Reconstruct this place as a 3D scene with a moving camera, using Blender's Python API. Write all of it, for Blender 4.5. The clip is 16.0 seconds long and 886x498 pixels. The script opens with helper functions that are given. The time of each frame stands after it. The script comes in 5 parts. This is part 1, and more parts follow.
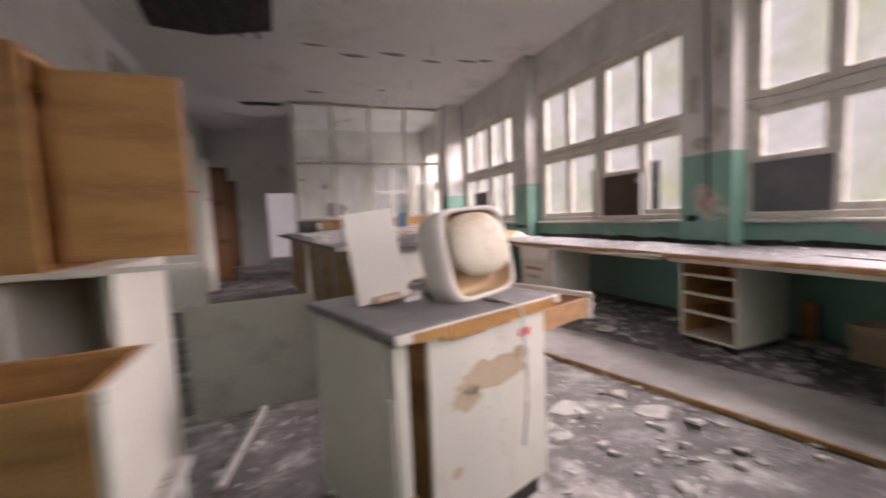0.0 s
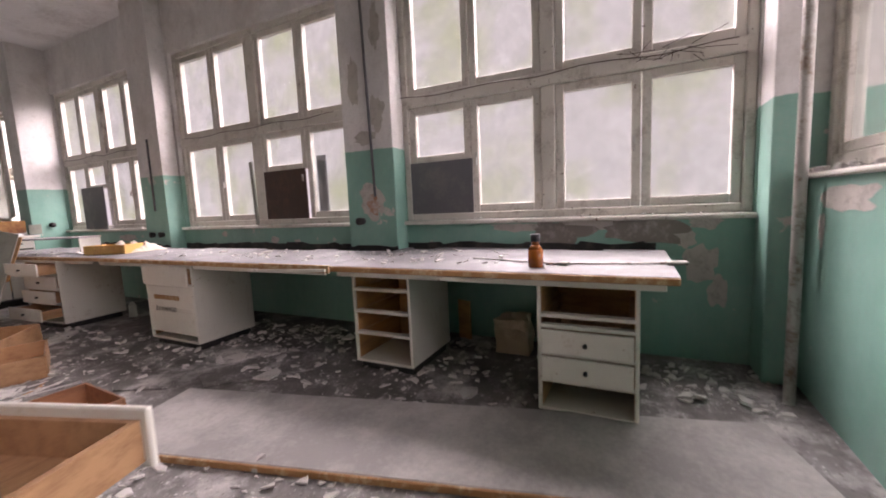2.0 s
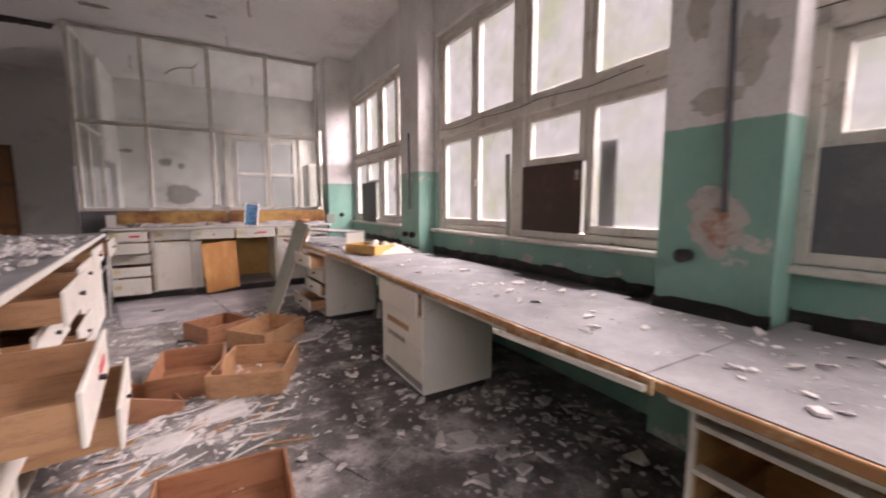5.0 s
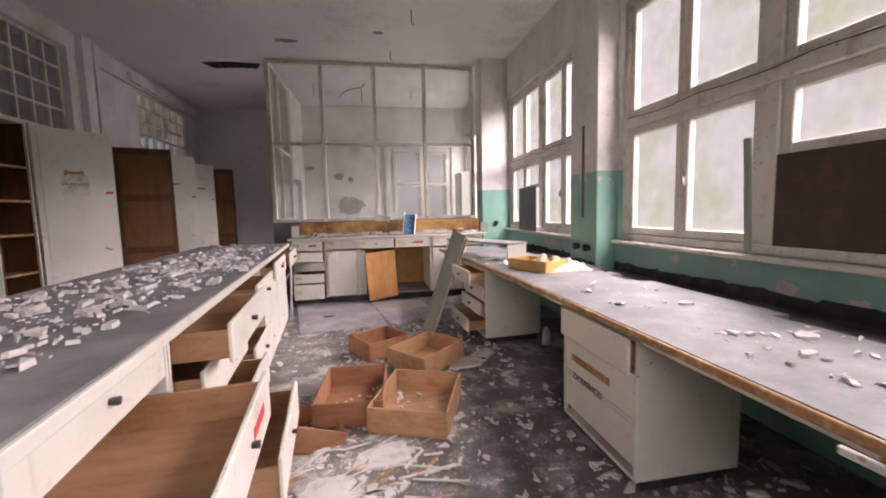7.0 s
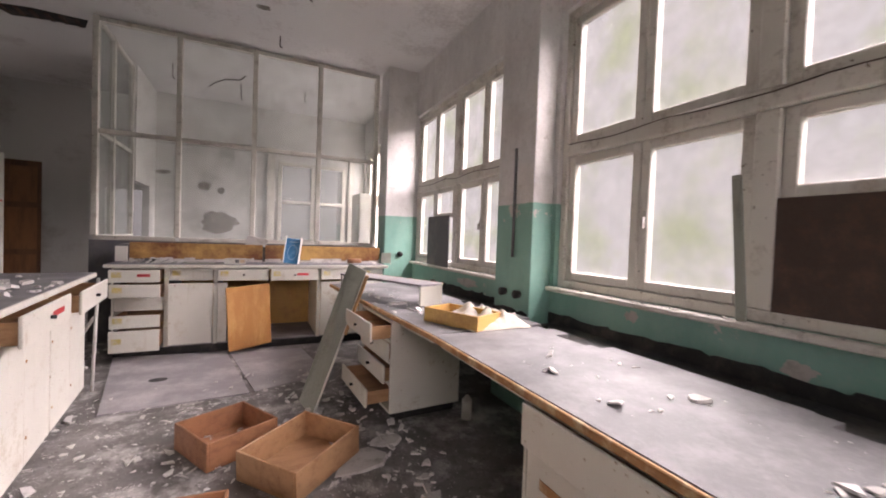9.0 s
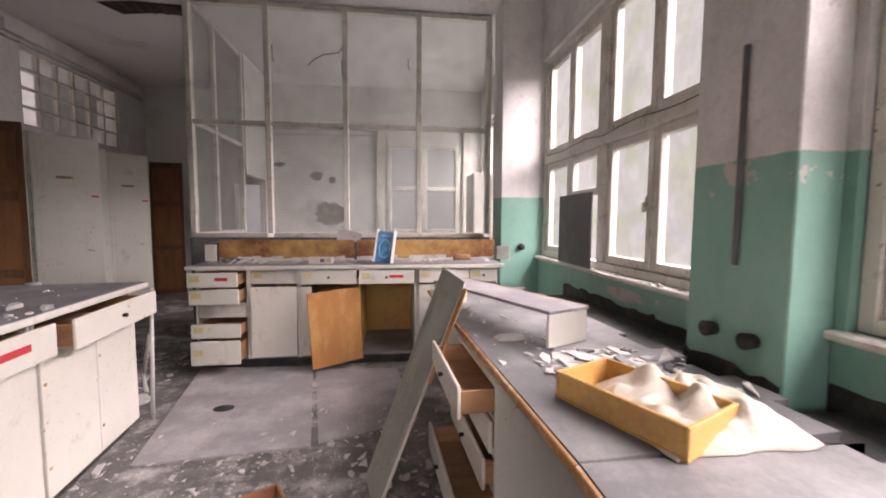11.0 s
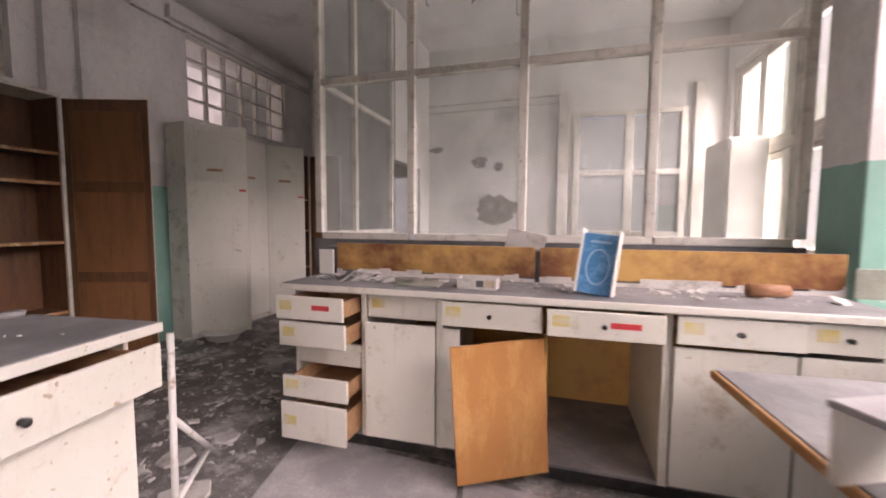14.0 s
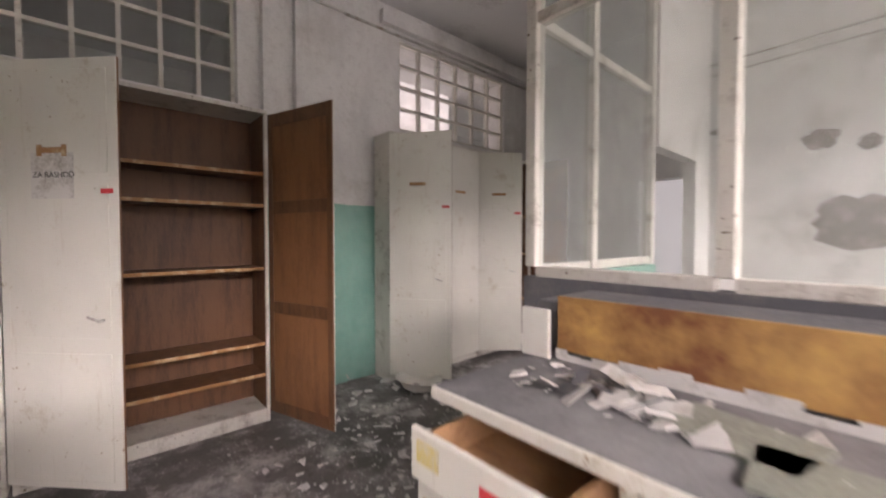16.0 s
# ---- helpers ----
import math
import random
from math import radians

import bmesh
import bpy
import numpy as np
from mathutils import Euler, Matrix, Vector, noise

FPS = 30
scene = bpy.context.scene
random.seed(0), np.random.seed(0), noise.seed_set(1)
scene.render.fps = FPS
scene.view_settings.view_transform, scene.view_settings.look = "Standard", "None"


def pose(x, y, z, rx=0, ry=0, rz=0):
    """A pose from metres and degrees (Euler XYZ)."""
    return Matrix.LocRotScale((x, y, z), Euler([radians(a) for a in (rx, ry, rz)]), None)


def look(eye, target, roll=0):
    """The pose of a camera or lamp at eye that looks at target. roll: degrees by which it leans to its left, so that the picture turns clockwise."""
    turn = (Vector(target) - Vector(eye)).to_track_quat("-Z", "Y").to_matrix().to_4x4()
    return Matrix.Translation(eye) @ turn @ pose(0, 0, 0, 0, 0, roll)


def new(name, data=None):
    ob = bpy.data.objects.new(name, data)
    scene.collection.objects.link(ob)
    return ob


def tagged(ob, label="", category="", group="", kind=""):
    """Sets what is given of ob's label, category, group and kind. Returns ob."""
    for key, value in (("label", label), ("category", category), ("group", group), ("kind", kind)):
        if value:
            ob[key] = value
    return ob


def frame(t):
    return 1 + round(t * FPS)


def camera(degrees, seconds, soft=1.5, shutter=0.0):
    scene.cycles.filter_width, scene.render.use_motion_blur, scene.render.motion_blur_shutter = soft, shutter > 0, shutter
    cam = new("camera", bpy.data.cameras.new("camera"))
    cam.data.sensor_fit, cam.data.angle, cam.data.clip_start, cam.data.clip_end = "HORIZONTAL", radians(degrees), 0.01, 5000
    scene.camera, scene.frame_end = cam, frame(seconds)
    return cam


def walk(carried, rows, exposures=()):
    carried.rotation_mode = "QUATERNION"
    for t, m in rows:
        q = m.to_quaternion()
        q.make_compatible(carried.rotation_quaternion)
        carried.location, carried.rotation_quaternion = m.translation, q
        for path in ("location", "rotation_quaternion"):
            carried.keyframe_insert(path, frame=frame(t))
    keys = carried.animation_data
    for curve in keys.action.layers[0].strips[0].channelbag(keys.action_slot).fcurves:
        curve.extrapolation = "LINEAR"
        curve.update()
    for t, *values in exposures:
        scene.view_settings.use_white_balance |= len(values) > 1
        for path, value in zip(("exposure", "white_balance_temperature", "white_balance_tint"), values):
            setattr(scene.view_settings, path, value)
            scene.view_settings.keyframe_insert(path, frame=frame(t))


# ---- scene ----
cam = camera(96.6, 16.0, soft=1.9, shutter=0.5)
PATH = [
    (0, (0.235, -0.37, 1.179), (0.949, 1.491, 1.017), -2.6),
    (0.5, (0.522, -0.233, 1.155), (1.877, 1.219, 0.912), -2.8),
    (1, (0.724, -0.079, 1.144), (2.357, 1.048, 0.888), -3.0),
    (1.5, (0.906, 0.138, 1.172), (2.686, 1.016, 0.924), -3.9),
    (2, (1.146, 0.239, 1.167), (2.932, 1.111, 0.945), -2.6),
    (2.5, (1.382, 0.328, 1.208), (3.102, 1.33, 1.01), -0.1),
    (3, (1.596, 0.506, 1.214), (3.239, 1.629, 1.02), 0.7),
    (3.5, (1.795, 0.703, 1.256), (3.335, 1.965, 1.065), 0.4),
    (4, (2.017, 0.891, 1.297), (3.396, 2.328, 1.107), -0.1),
    (4.5, (2.079, 1.121, 1.283), (3.274, 2.712, 1.086), -0.5),
    (5, (2.048, 1.416, 1.31), (3.051, 3.131, 1.086), -0.1),
    (5.2, (2.036, 1.475, 1.301), (2.927, 3.248, 1.053), 0.2),
    (7.3, (2.029, 2.197, 1.345), (2.363, 4.161, 1.167), -1.5),
    (7.5, (2.101, 2.286, 1.346), (2.533, 4.232, 1.184), -1.3),
    (8, (2.216, 2.474, 1.337), (2.873, 4.359, 1.21), -1.1),
    (8.5, (2.176, 2.832, 1.361), (2.983, 4.661, 1.294), -0.4),
    (9, (2.178, 3.031, 1.378), (3.036, 4.837, 1.327), 2.1),
    (9.5, (2.371, 3.33, 1.349), (3.001, 5.227, 1.414), 1.5),
    (9.7, (2.452, 3.497, 1.376), (2.966, 5.429, 1.413), 1.9),
    (11.8, (2.7, 4.741, 1.437), (2.785, 6.732, 1.259), -1.1),
    (12, (2.671, 4.886, 1.428), (2.685, 6.88, 1.278), -1.1),
    (12.3, (2.605, 5.038, 1.407), (2.522, 7.035, 1.336), 0.4),
    (12.5, (2.58, 5.219, 1.419), (2.376, 7.208, 1.35), 0.4),
    (13, (2.567, 5.613, 1.413), (2.141, 7.567, 1.381), -0.1),
    (13.5, (2.558, 5.858, 1.394), (2.066, 7.794, 1.288), -0.1),
    (14, (2.39, 6.085, 1.375), (1.833, 8.001, 1.232), 0.3),
    (14.5, (2.151, 6.417, 1.399), (1.488, 8.297, 1.235), -0.5),
    (15, (2.013, 6.714, 1.413), (1.068, 8.473, 1.294), 1.5),
    (15.5, (1.871, 6.967, 1.407), (0.623, 8.52, 1.226), -0.0),
    (16, (1.647, 7.349, 1.415), (0.154, 8.678, 1.359), 0.0),
]
walk(cam, [(t, look(eye, target, roll)) for t, eye, target, roll in PATH],
     [(0, -0.3, 6900, 32), (1, -0.35, 6850, 32), (2, -0.38, 6800, 33), (3, -0.05, 6800, 33), (4, -0.33, 6900, 33), (5, -0.28, 6900, 33), (8, -0.2, 6800, 29), (9.5, -0.3, 6800, 29), (12, -0.18, 6800, 30), (13.5, -0.05, 7000, 33), (15, 0.05, 7000, 31), (16, 0.5, 6800, 26)])

# ---- light ----
world = bpy.data.worlds.new("overcast_sky")
world.use_nodes = True
scene.world = world
wn = world.node_tree
sky = wn.nodes.new("ShaderNodeTexSky")
sky.sky_type, sky.sun_disc = "NISHITA", False
sky.sun_elevation, sky.sun_rotation = radians(40), radians(70)
wn.links.new(sky.outputs[0], wn.nodes["Background"].inputs[0])
wn.nodes["Background"].inputs[1].default_value = 0.1
sun = new("sun", bpy.data.lights.new("sun", "SUN"))
sun.data.energy, sun.data.angle, sun.data.color = 0.6, radians(15), (1.0, 0.96, 0.9)
sun.matrix_world = look((20, 5, 17), (0, 3, 0))
DAY = 0.95     # strength of the daylight haze outside the windows
SKY = 14000.0  # power of the bright sky above the trees


def sky_lamp(name, place, target, w, h, power, col=(1.0, 0.97, 0.96)):
    lamp = new(name, bpy.data.lights.new(name, "AREA"))
    lamp.data.shape, lamp.data.size, lamp.data.size_y = "RECTANGLE", w, h
    lamp.data.energy, lamp.data.color = power, col
    lamp.matrix_world = look(place, target)
    return lamp


sky_lamp("sky_light", (10.5, 5.0, 8.3), (1.5, 5.0, 1.2), 18.0, 9.0, SKY * 1.1)
sky_lamp("sky_light", (4.62, 10.45, 2.15), (2.0, 10.6, 1.7), 2.3, 2.0, 90.0)
# added beyond the end window to light the desk from the front
sky_lamp("sky_light", (2.4, -6.5, 6.0), (1.6, 3.0, 1.0), 8.0, 5.0, SKY * 0.18)


# ---- helpers for building ----
def box(bm, x0, x1, y0, y1, z0, z1, m=None, bev=0.0):
    """A box between two corners, moved by m, with its edges rounded by bev."""
    c = ((x0 + x1) / 2, (y0 + y1) / 2, (z0 + z1) / 2)
    mat = Matrix.Translation(c) @ Matrix.Diagonal((abs(x1 - x0), abs(y1 - y0), abs(z1 - z0), 1))
    r = bmesh.ops.create_cube(bm, size=1, matrix=(m @ mat) if m else mat)
    if bev:
        es = list({e for v in r["verts"] for e in v.link_edges})
        bmesh.ops.bevel(bm, geom=es, offset=bev, segments=1, affect="EDGES")


def cyl(bm, p, q, r0, r1=None, n=12):
    """A round bar from p to q."""
    p, q = Vector(p), Vector(q)
    m = Matrix.Translation((p + q) / 2) @ (q - p).to_track_quat("Z", "Y").to_matrix().to_4x4()
    bmesh.ops.create_cone(bm, cap_ends=True, segments=n, radius1=r0, radius2=r0 if r1 is None else r1, depth=(q - p).length, matrix=m)


def boxes(*dims, m=None, bev=0.0):
    bm = bmesh.new()
    for d in dims:
        box(bm, *d, m=m, bev=bev)
    return bm


def tube(pts, r, n=7):
    """A round cord through the points, in one skin."""
    bm = bmesh.new()
    pts = [Vector(p) for p in pts]
    rows = []
    for i, p in enumerate(pts):
        d = (pts[min(i + 1, len(pts) - 1)] - pts[max(i - 1, 0)]).normalized()
        q = d.to_track_quat("Z", "Y").to_matrix()
        rows.append([bm.verts.new(p + q @ Vector((r * math.cos(2 * math.pi * k / n), r * math.sin(2 * math.pi * k / n), 0))) for k in range(n)])
    for a, b in zip(rows, rows[1:]):
        for k in range(n):
            bm.faces.new((a[k], a[(k + 1) % n], b[(k + 1) % n], b[k]))
    bm.faces.new(rows[0][::-1])
    bm.faces.new(rows[-1])
    return bm


def part(name, bm, material, parent=None, label="", smooth=False):
    me = bpy.data.meshes.new(name)
    bm.to_mesh(me)
    bm.free()
    me.materials.append(material)
    if smooth:
        for p in me.polygons:
            p.use_smooth = True
    ob = new(name, me)
    ob.parent = parent
    if label:
        tagged(ob, label)
    return ob


def thing(name, m, label, category, group="", kind=""):
    ob = new(name)
    ob.empty_display_size = 0.1
    ob.matrix_world = m
    return tagged(ob, label, category, group, kind)


# ---- materials ----
class Nodes:
    def __init__(self, name):
        self.mat = bpy.data.materials.new(name)
        self.mat.use_nodes = True
        self.t = self.mat.node_tree
        self.b = self.t.nodes["Principled BSDF"]

    def n(self, kind, **kw):
        nd = self.t.nodes.new(kind)
        for k, v in kw.items():
            nd.inputs[k].default_value = v
        return nd

    def link(self, a, b):
        self.t.links.new(a, b)

    def coords(self, world_space=True):
        if world_space:
            return self.t.nodes.new("ShaderNodeNewGeometry").outputs["Position"]
        return self.t.nodes.new("ShaderNodeTexCoord").outputs["Object"]

    def noise(self, scale, detail=5.0, rough=0.6, co=None, stretch=None):
        nd = self.n("ShaderNodeTexNoise", Scale=scale, Detail=detail, Roughness=rough)
        co = co or self.coords()
        if stretch:
            mp = self.n("ShaderNodeMapping", Scale=stretch)
            self.link(co, mp.inputs[0])
            co = mp.outputs[0]
        self.link(co, nd.inputs["Vector"])
        return nd.outputs["Fac"]

    def ramp(self, fac, lo, hi, a=0.0, b=1.0):
        nd = self.n("ShaderNodeMapRange")
        nd.inputs["From Min"].default_value, nd.inputs["From Max"].default_value = lo, hi
        nd.inputs["To Min"].default_value, nd.inputs["To Max"].default_value = a, b
        self.link(fac, nd.inputs["Value"])
        return nd.outputs[0]

    def mix(self, fac, a, b):
        nd = self.t.nodes.new("ShaderNodeMix")
        nd.data_type = "RGBA"
        for sock, v in ((nd.inputs[0], fac), (nd.inputs[6], a), (nd.inputs[7], b)):
            if isinstance(v, (int, float)):
                sock.default_value = v
            elif isinstance(v, tuple):
                sock.default_value = (*v, 1)
            else:
                self.link(v, sock)
        return nd.outputs[2]

    def math(self, op, a, b=0.0):
        nd = self.t.nodes.new("ShaderNodeMath")
        nd.operation = op
        for sock, v in zip(nd.inputs, (a, b)):
            if isinstance(v, (int, float)):
                sock.default_value = v
            else:
                self.link(v, sock)
        return nd.outputs[0]

    def bump(self, fac, strength=0.3, dist=0.01):
        nd = self.n("ShaderNodeBump", Strength=strength, Distance=dist)
        self.link(fac, nd.inputs["Height"])
        self.link(nd.outputs[0], self.b.inputs["Normal"])

    def colour(self, c):
        if isinstance(c, tuple):
            self.b.inputs["Base Color"].default_value = (*c, 1)
        else:
            self.link(c, self.b.inputs["Base Color"])

    def rough(self, r):
        if isinstance(r, (int, float)):
            self.b.inputs["Roughness"].default_value = r
        else:
            self.link(r, self.b.inputs["Roughness"])


def worn(name, base, dirt, scale=6.0, lo=0.5, hi=0.75, rough=0.5, bump=0.15, fine=60.0, local=False, metal=0.0, stretch=None, specks=None):
    """A surface of one colour with stains of another at two scales."""
    k = Nodes(name)
    co = k.coords(not local)
    big = k.noise(scale, 6, 0.65, co, stretch)
    small = k.noise(fine, 4, 0.6, co, stretch)
    mask = k.ramp(k.math("ADD", big, k.math("MULTIPLY", small, 0.35)), lo + 0.17, hi + 0.17)
    tint = k.ramp(k.noise(scale * 0.3, 3, 0.5, co), 0.3, 0.7)
    base2 = tuple(c * 0.86 for c in base)
    c = k.mix(mask, k.mix(tint, base, base2), dirt)
    if specks:
        dots = k.ramp(k.math("ADD", k.noise(34, 2, 0.5, co), k.math("MULTIPLY", k.noise(2.5, 3, 0.5, co), 0.35)), 0.90, 0.94)
        drips = k.ramp(k.noise(3.0, 5, 0.7, co, (5, 5, 0.5)), 0.60, 0.78, 0, 0.55)
        c = k.mix(dots, k.mix(drips, c, dirt), specks)
    k.colour(c)
    k.rough(k.ramp(small, 0.3, 0.7, rough - 0.1, min(1, rough + 0.15)))
    k.b.inputs["Metallic"].default_value = metal
    k.bump(k.math("ADD", big, small), bump, 0.004)
    return k.mat


def wall_paint(name, dado, upper=(0.78, 0.76, 0.74), green=(0.20, 0.42, 0.34)):
    """Whitewash above a green oil-paint dado, both flaking to grey plaster."""
    k = Nodes(name)
    co = k.coords()
    sep = k.t.nodes.new("ShaderNodeSeparateXYZ")
    k.link(co, sep.inputs[0])
    edge = k.math("ADD", sep.outputs["Z"], k.ramp(k.noise(9, 3, 0.5, co), 0, 1, -0.012, 0.012))
    up = k.ramp(edge, dado - 0.004, dado + 0.004)
    big = k.noise(1.1, 7, 0.66, co)
    mid = k.noise(4.5, 6, 0.65, co)
    fine = k.noise(45, 4, 0.6, co)
    streak = k.noise(1.6, 6, 0.65, co, (1.5, 1.5, 0.55))
    white = k.mix(k.ramp(streak, 0.42, 0.8), upper, tuple(c * 0.74 for c in upper))
    white = k.mix(k.ramp(k.noise(14, 6, 0.7, co), 0.52, 0.75, 0, 0.5), white, (0.50, 0.47, 0.44))
    white = k.mix(k.ramp(big, 0.52, 0.75), white, (0.50, 0.47, 0.43))
    grn = k.mix(k.ramp(streak, 0.4, 0.75), green, tuple(c * 0.75 for c in green))
    grn = k.mix(k.ramp(mid, 0.35, 0.75, 0, 0.5), grn, (0.30, 0.50, 0.42))
    flakes = k.ramp(k.math("ADD", mid, k.math("MULTIPLY", big, 0.7)), 1.02, 1.05)
    grn = k.mix(flakes, grn, (0.55, 0.52, 0.47))
    bare = k.ramp(k.math("ADD", mid, k.math("MULTIPLY", big, 0.8)), 1.10, 1.16)
    white = k.mix(bare, white, (0.42, 0.38, 0.33))
    c = k.mix(up, grn, white)
    k.colour(k.mix(k.ramp(fine, 0.5, 0.8, 0, 0.25), c, (0.35, 0.33, 0.30)))
    k.rough(k.ramp(up, 0, 1, 0.45, 0.85))
    k.bump(k.math("ADD", k.math("MULTIPLY", flakes, -0.8), k.math("ADD", mid, k.math("MULTIPLY", fine, 0.3))), 0.35, 0.006)
    return k.mat


WALL = wall_paint("wall_paint", 1.69)
WALL_WEST = wall_paint("wall_paint_west", 1.74)
OFFICE = worn("office_plaster", (0.78, 0.77, 0.74), (0.46, 0.43, 0.39), 1.3, 0.56, 0.74, 0.85, 0.25)
CEIL = worn("ceiling_whitewash", (0.82, 0.81, 0.80), (0.48, 0.45, 0.43), 0.9, 0.55, 0.8, 0.9, 0.25, 30)
FRAME = worn("old_white_frame_paint", (0.70, 0.67, 0.60), (0.36, 0.32, 0.27), 7, 0.53, 0.76, 0.5, 0.25, specks=(0.20, 0.15, 0.11))
WHITE = worn("cream_lacquer", (0.78, 0.76, 0.68), (0.50, 0.43, 0.32), 5, 0.60, 0.82, 0.35, 0.08, specks=(0.46, 0.38, 0.28))
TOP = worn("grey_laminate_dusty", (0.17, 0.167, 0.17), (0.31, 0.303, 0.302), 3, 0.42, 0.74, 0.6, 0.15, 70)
EDGE = worn("raw_chipboard_edge", (0.42, 0.22, 0.09), (0.62, 0.48, 0.30), 12, 0.5, 0.7, 0.7, 0.3)
ORANGE = worn("varnished_plywood", (0.54, 0.30, 0.11), (0.27, 0.12, 0.045), 2.2, 0.42, 0.72, 0.45, 0.1, 50, stretch=(1, 1, 5))
SPLASH = worn("scorched_plywood", (0.62, 0.37, 0.12), (0.20, 0.075, 0.03), 1.3, 0.36, 0.62, 0.45, 0.15, 14)
BROWN = worn("red_brown_plywood", (0.36, 0.17, 0.085), (0.22, 0.095, 0.05), 4, 0.45, 0.7, 0.5, 0.12, 50, stretch=(1, 5, 5))
DARKWOOD = worn("dark_cabinet_wood", (0.17, 0.08, 0.035), (0.085, 0.04, 0.02), 4, 0.45, 0.7, 0.5, 0.12, 50, stretch=(4, 4, 0.6))
GREYBOARD = worn("grey_green_board", (0.32, 0.335, 0.28), (0.21, 0.22, 0.18), 3, 0.5, 0.7, 0.45, 0.1)
DARKBOARD = worn("dark_grey_board", (0.13, 0.13, 0.14), (0.20, 0.19, 0.18), 3, 0.5, 0.7, 0.6, 0.1)
BLACK = worn("black_rubber_and_shade", (0.02, 0.02, 0.02), (0.08, 0.07, 0.06), 6, 0.5, 0.7, 0.6, 0.1)
PLASTIC = worn("yellowed_white_plastic", (0.76, 0.74, 0.68), (0.62, 0.52, 0.36), 3, 0.55, 0.8, 0.35, 0.05)
STEEL = worn("painted_steel_rod", (0.66, 0.65, 0.62), (0.30, 0.20, 0.12), 10, 0.55, 0.7, 0.4, 0.1)
PIPE = worn("painted_pipe", (0.55, 0.54, 0.50), (0.22, 0.15, 0.10), 8, 0.5, 0.7, 0.5, 0.2)
PLASTER = worn("plaster_chips", (0.66, 0.64, 0.61), (0.40, 0.38, 0.35), 9, 0.5, 0.7, 0.9, 0.3)


ORANGE_D = worn("pale_brown_plywood", (0.47, 0.275, 0.14), (0.28, 0.14, 0.07), 4, 0.45, 0.75, 0.5, 0.12, 50, stretch=(1, 5, 5))
YELLOWWOOD = worn("honey_plywood", (0.66, 0.40, 0.12), (0.45, 0.24, 0.08), 5, 0.5, 0.75, 0.45, 0.1, 50)
LINO = worn("dusty_sheet", (0.34, 0.32, 0.33), (0.50, 0.48, 0.48), 2.5, 0.45, 0.7, 0.6, 0.15, 60)
BEIGE = worn("bare_beige_board", (0.62, 0.50, 0.36), (0.46, 0.34, 0.23), 7, 0.5, 0.7, 0.75, 0.2)
STAINED = worn("stained_tan_plastic", (0.58, 0.42, 0.24), (0.34, 0.18, 0.08), 6, 0.5, 0.72, 0.4, 0.1)
CLOTH = worn("cream_cloth", (0.66, 0.62, 0.52), (0.45, 0.40, 0.32), 8, 0.5, 0.7, 0.9, 0.3, 150)
PAPER = worn("dirty_paper", (0.70, 0.68, 0.64), (0.40, 0.37, 0.33), 8, 0.5, 0.7, 0.8, 0.1)
DUSTBOARD = worn("pale_dusty_board", (0.36, 0.345, 0.33), (0.52, 0.50, 0.475), 2.2, 0.40, 0.66, 0.75, 0.25, 40)
BLUE = worn("blue_print", (0.08, 0.31, 0.62), (0.22, 0.50, 0.78), 9, 0.45, 0.65, 0.3, 0.03)
PALEBLUE = worn("pale_blue_print", (0.45, 0.66, 0.85), (0.30, 0.5, 0.8), 9, 0.5, 0.7, 0.3, 0.03)
STICKER = worn("yellow_sticker", (0.72, 0.60, 0.22), (0.66, 0.60, 0.42), 20, 0.45, 0.6, 0.6, 0.05)
RUST = worn("brick_and_rust", (0.40, 0.20, 0.12), (0.54, 0.50, 0.45), 14, 0.40, 0.66, 0.85, 0.5)
BARE = worn("bare_grey_wall", (0.23, 0.21, 0.185), (0.36, 0.33, 0.30), 9, 0.5, 0.65, 0.9, 0.4)
DOME = worn("stained_dome_plastic", (0.66, 0.60, 0.48), (0.40, 0.27, 0.14), 5, 0.50, 0.75, 0.4, 0.1)
TANBARE = worn("bare_tan_plaster", (0.54, 0.51, 0.46), (0.38, 0.35, 0.31), 12, 0.5, 0.68, 0.9, 0.4)
AMBER = worn("amber_glass", (0.36, 0.10, 0.015), (0.22, 0.06, 0.01), 9, 0.5, 0.7, 0.1, 0.0)


def floor_material():
    k = Nodes("dirty_screed")
    co = k.coords()
    big = k.noise(0.9, 7, 0.66, co)
    mid = k.noise(5, 7, 0.7, co)
    fine = k.noise(55, 5, 0.65, co)
    patch = k.noise(1.7, 5, 0.6, co)
    c = k.mix(k.ramp(big, 0.40, 0.62), (0.105, 0.098, 0.09), (0.22, 0.208, 0.20))
    c = k.mix(k.ramp(mid, 0.46, 0.72), c, (0.33, 0.315, 0.305))
    dust = k.ramp(k.math("ADD", patch, k.math("MULTIPLY", mid, 0.55)), 0.80, 0.95)
    c = k.mix(k.math("MULTIPLY", dust, 0.75), c, (0.56, 0.54, 0.52))
    grit = k.ramp(k.math("ADD", fine, k.math("MULTIPLY", mid, 0.6)), 0.90, 0.99)
    c = k.mix(grit, c, (0.60, 0.58, 0.55))
    c = k.mix(k.ramp(k.noise(22, 4, 0.7, co), 0.56, 0.66, 0, 0.6), c, (0.08, 0.072, 0.065))
    k.colour(c)
    k.rough(k.ramp(big, 0.35, 0.65, 0.5, 0.85))
    k.bump(k.math("ADD", mid, fine), 0.5, 0.008)
    return k.mat


REDWOOD = worn("worn_red_plywood", (0.50, 0.23, 0.075), (0.62, 0.36, 0.14), 3, 0.5, 0.75, 0.45, 0.1, 50, stretch=(3, 3, 0.8))
FLOOR = floor_material()


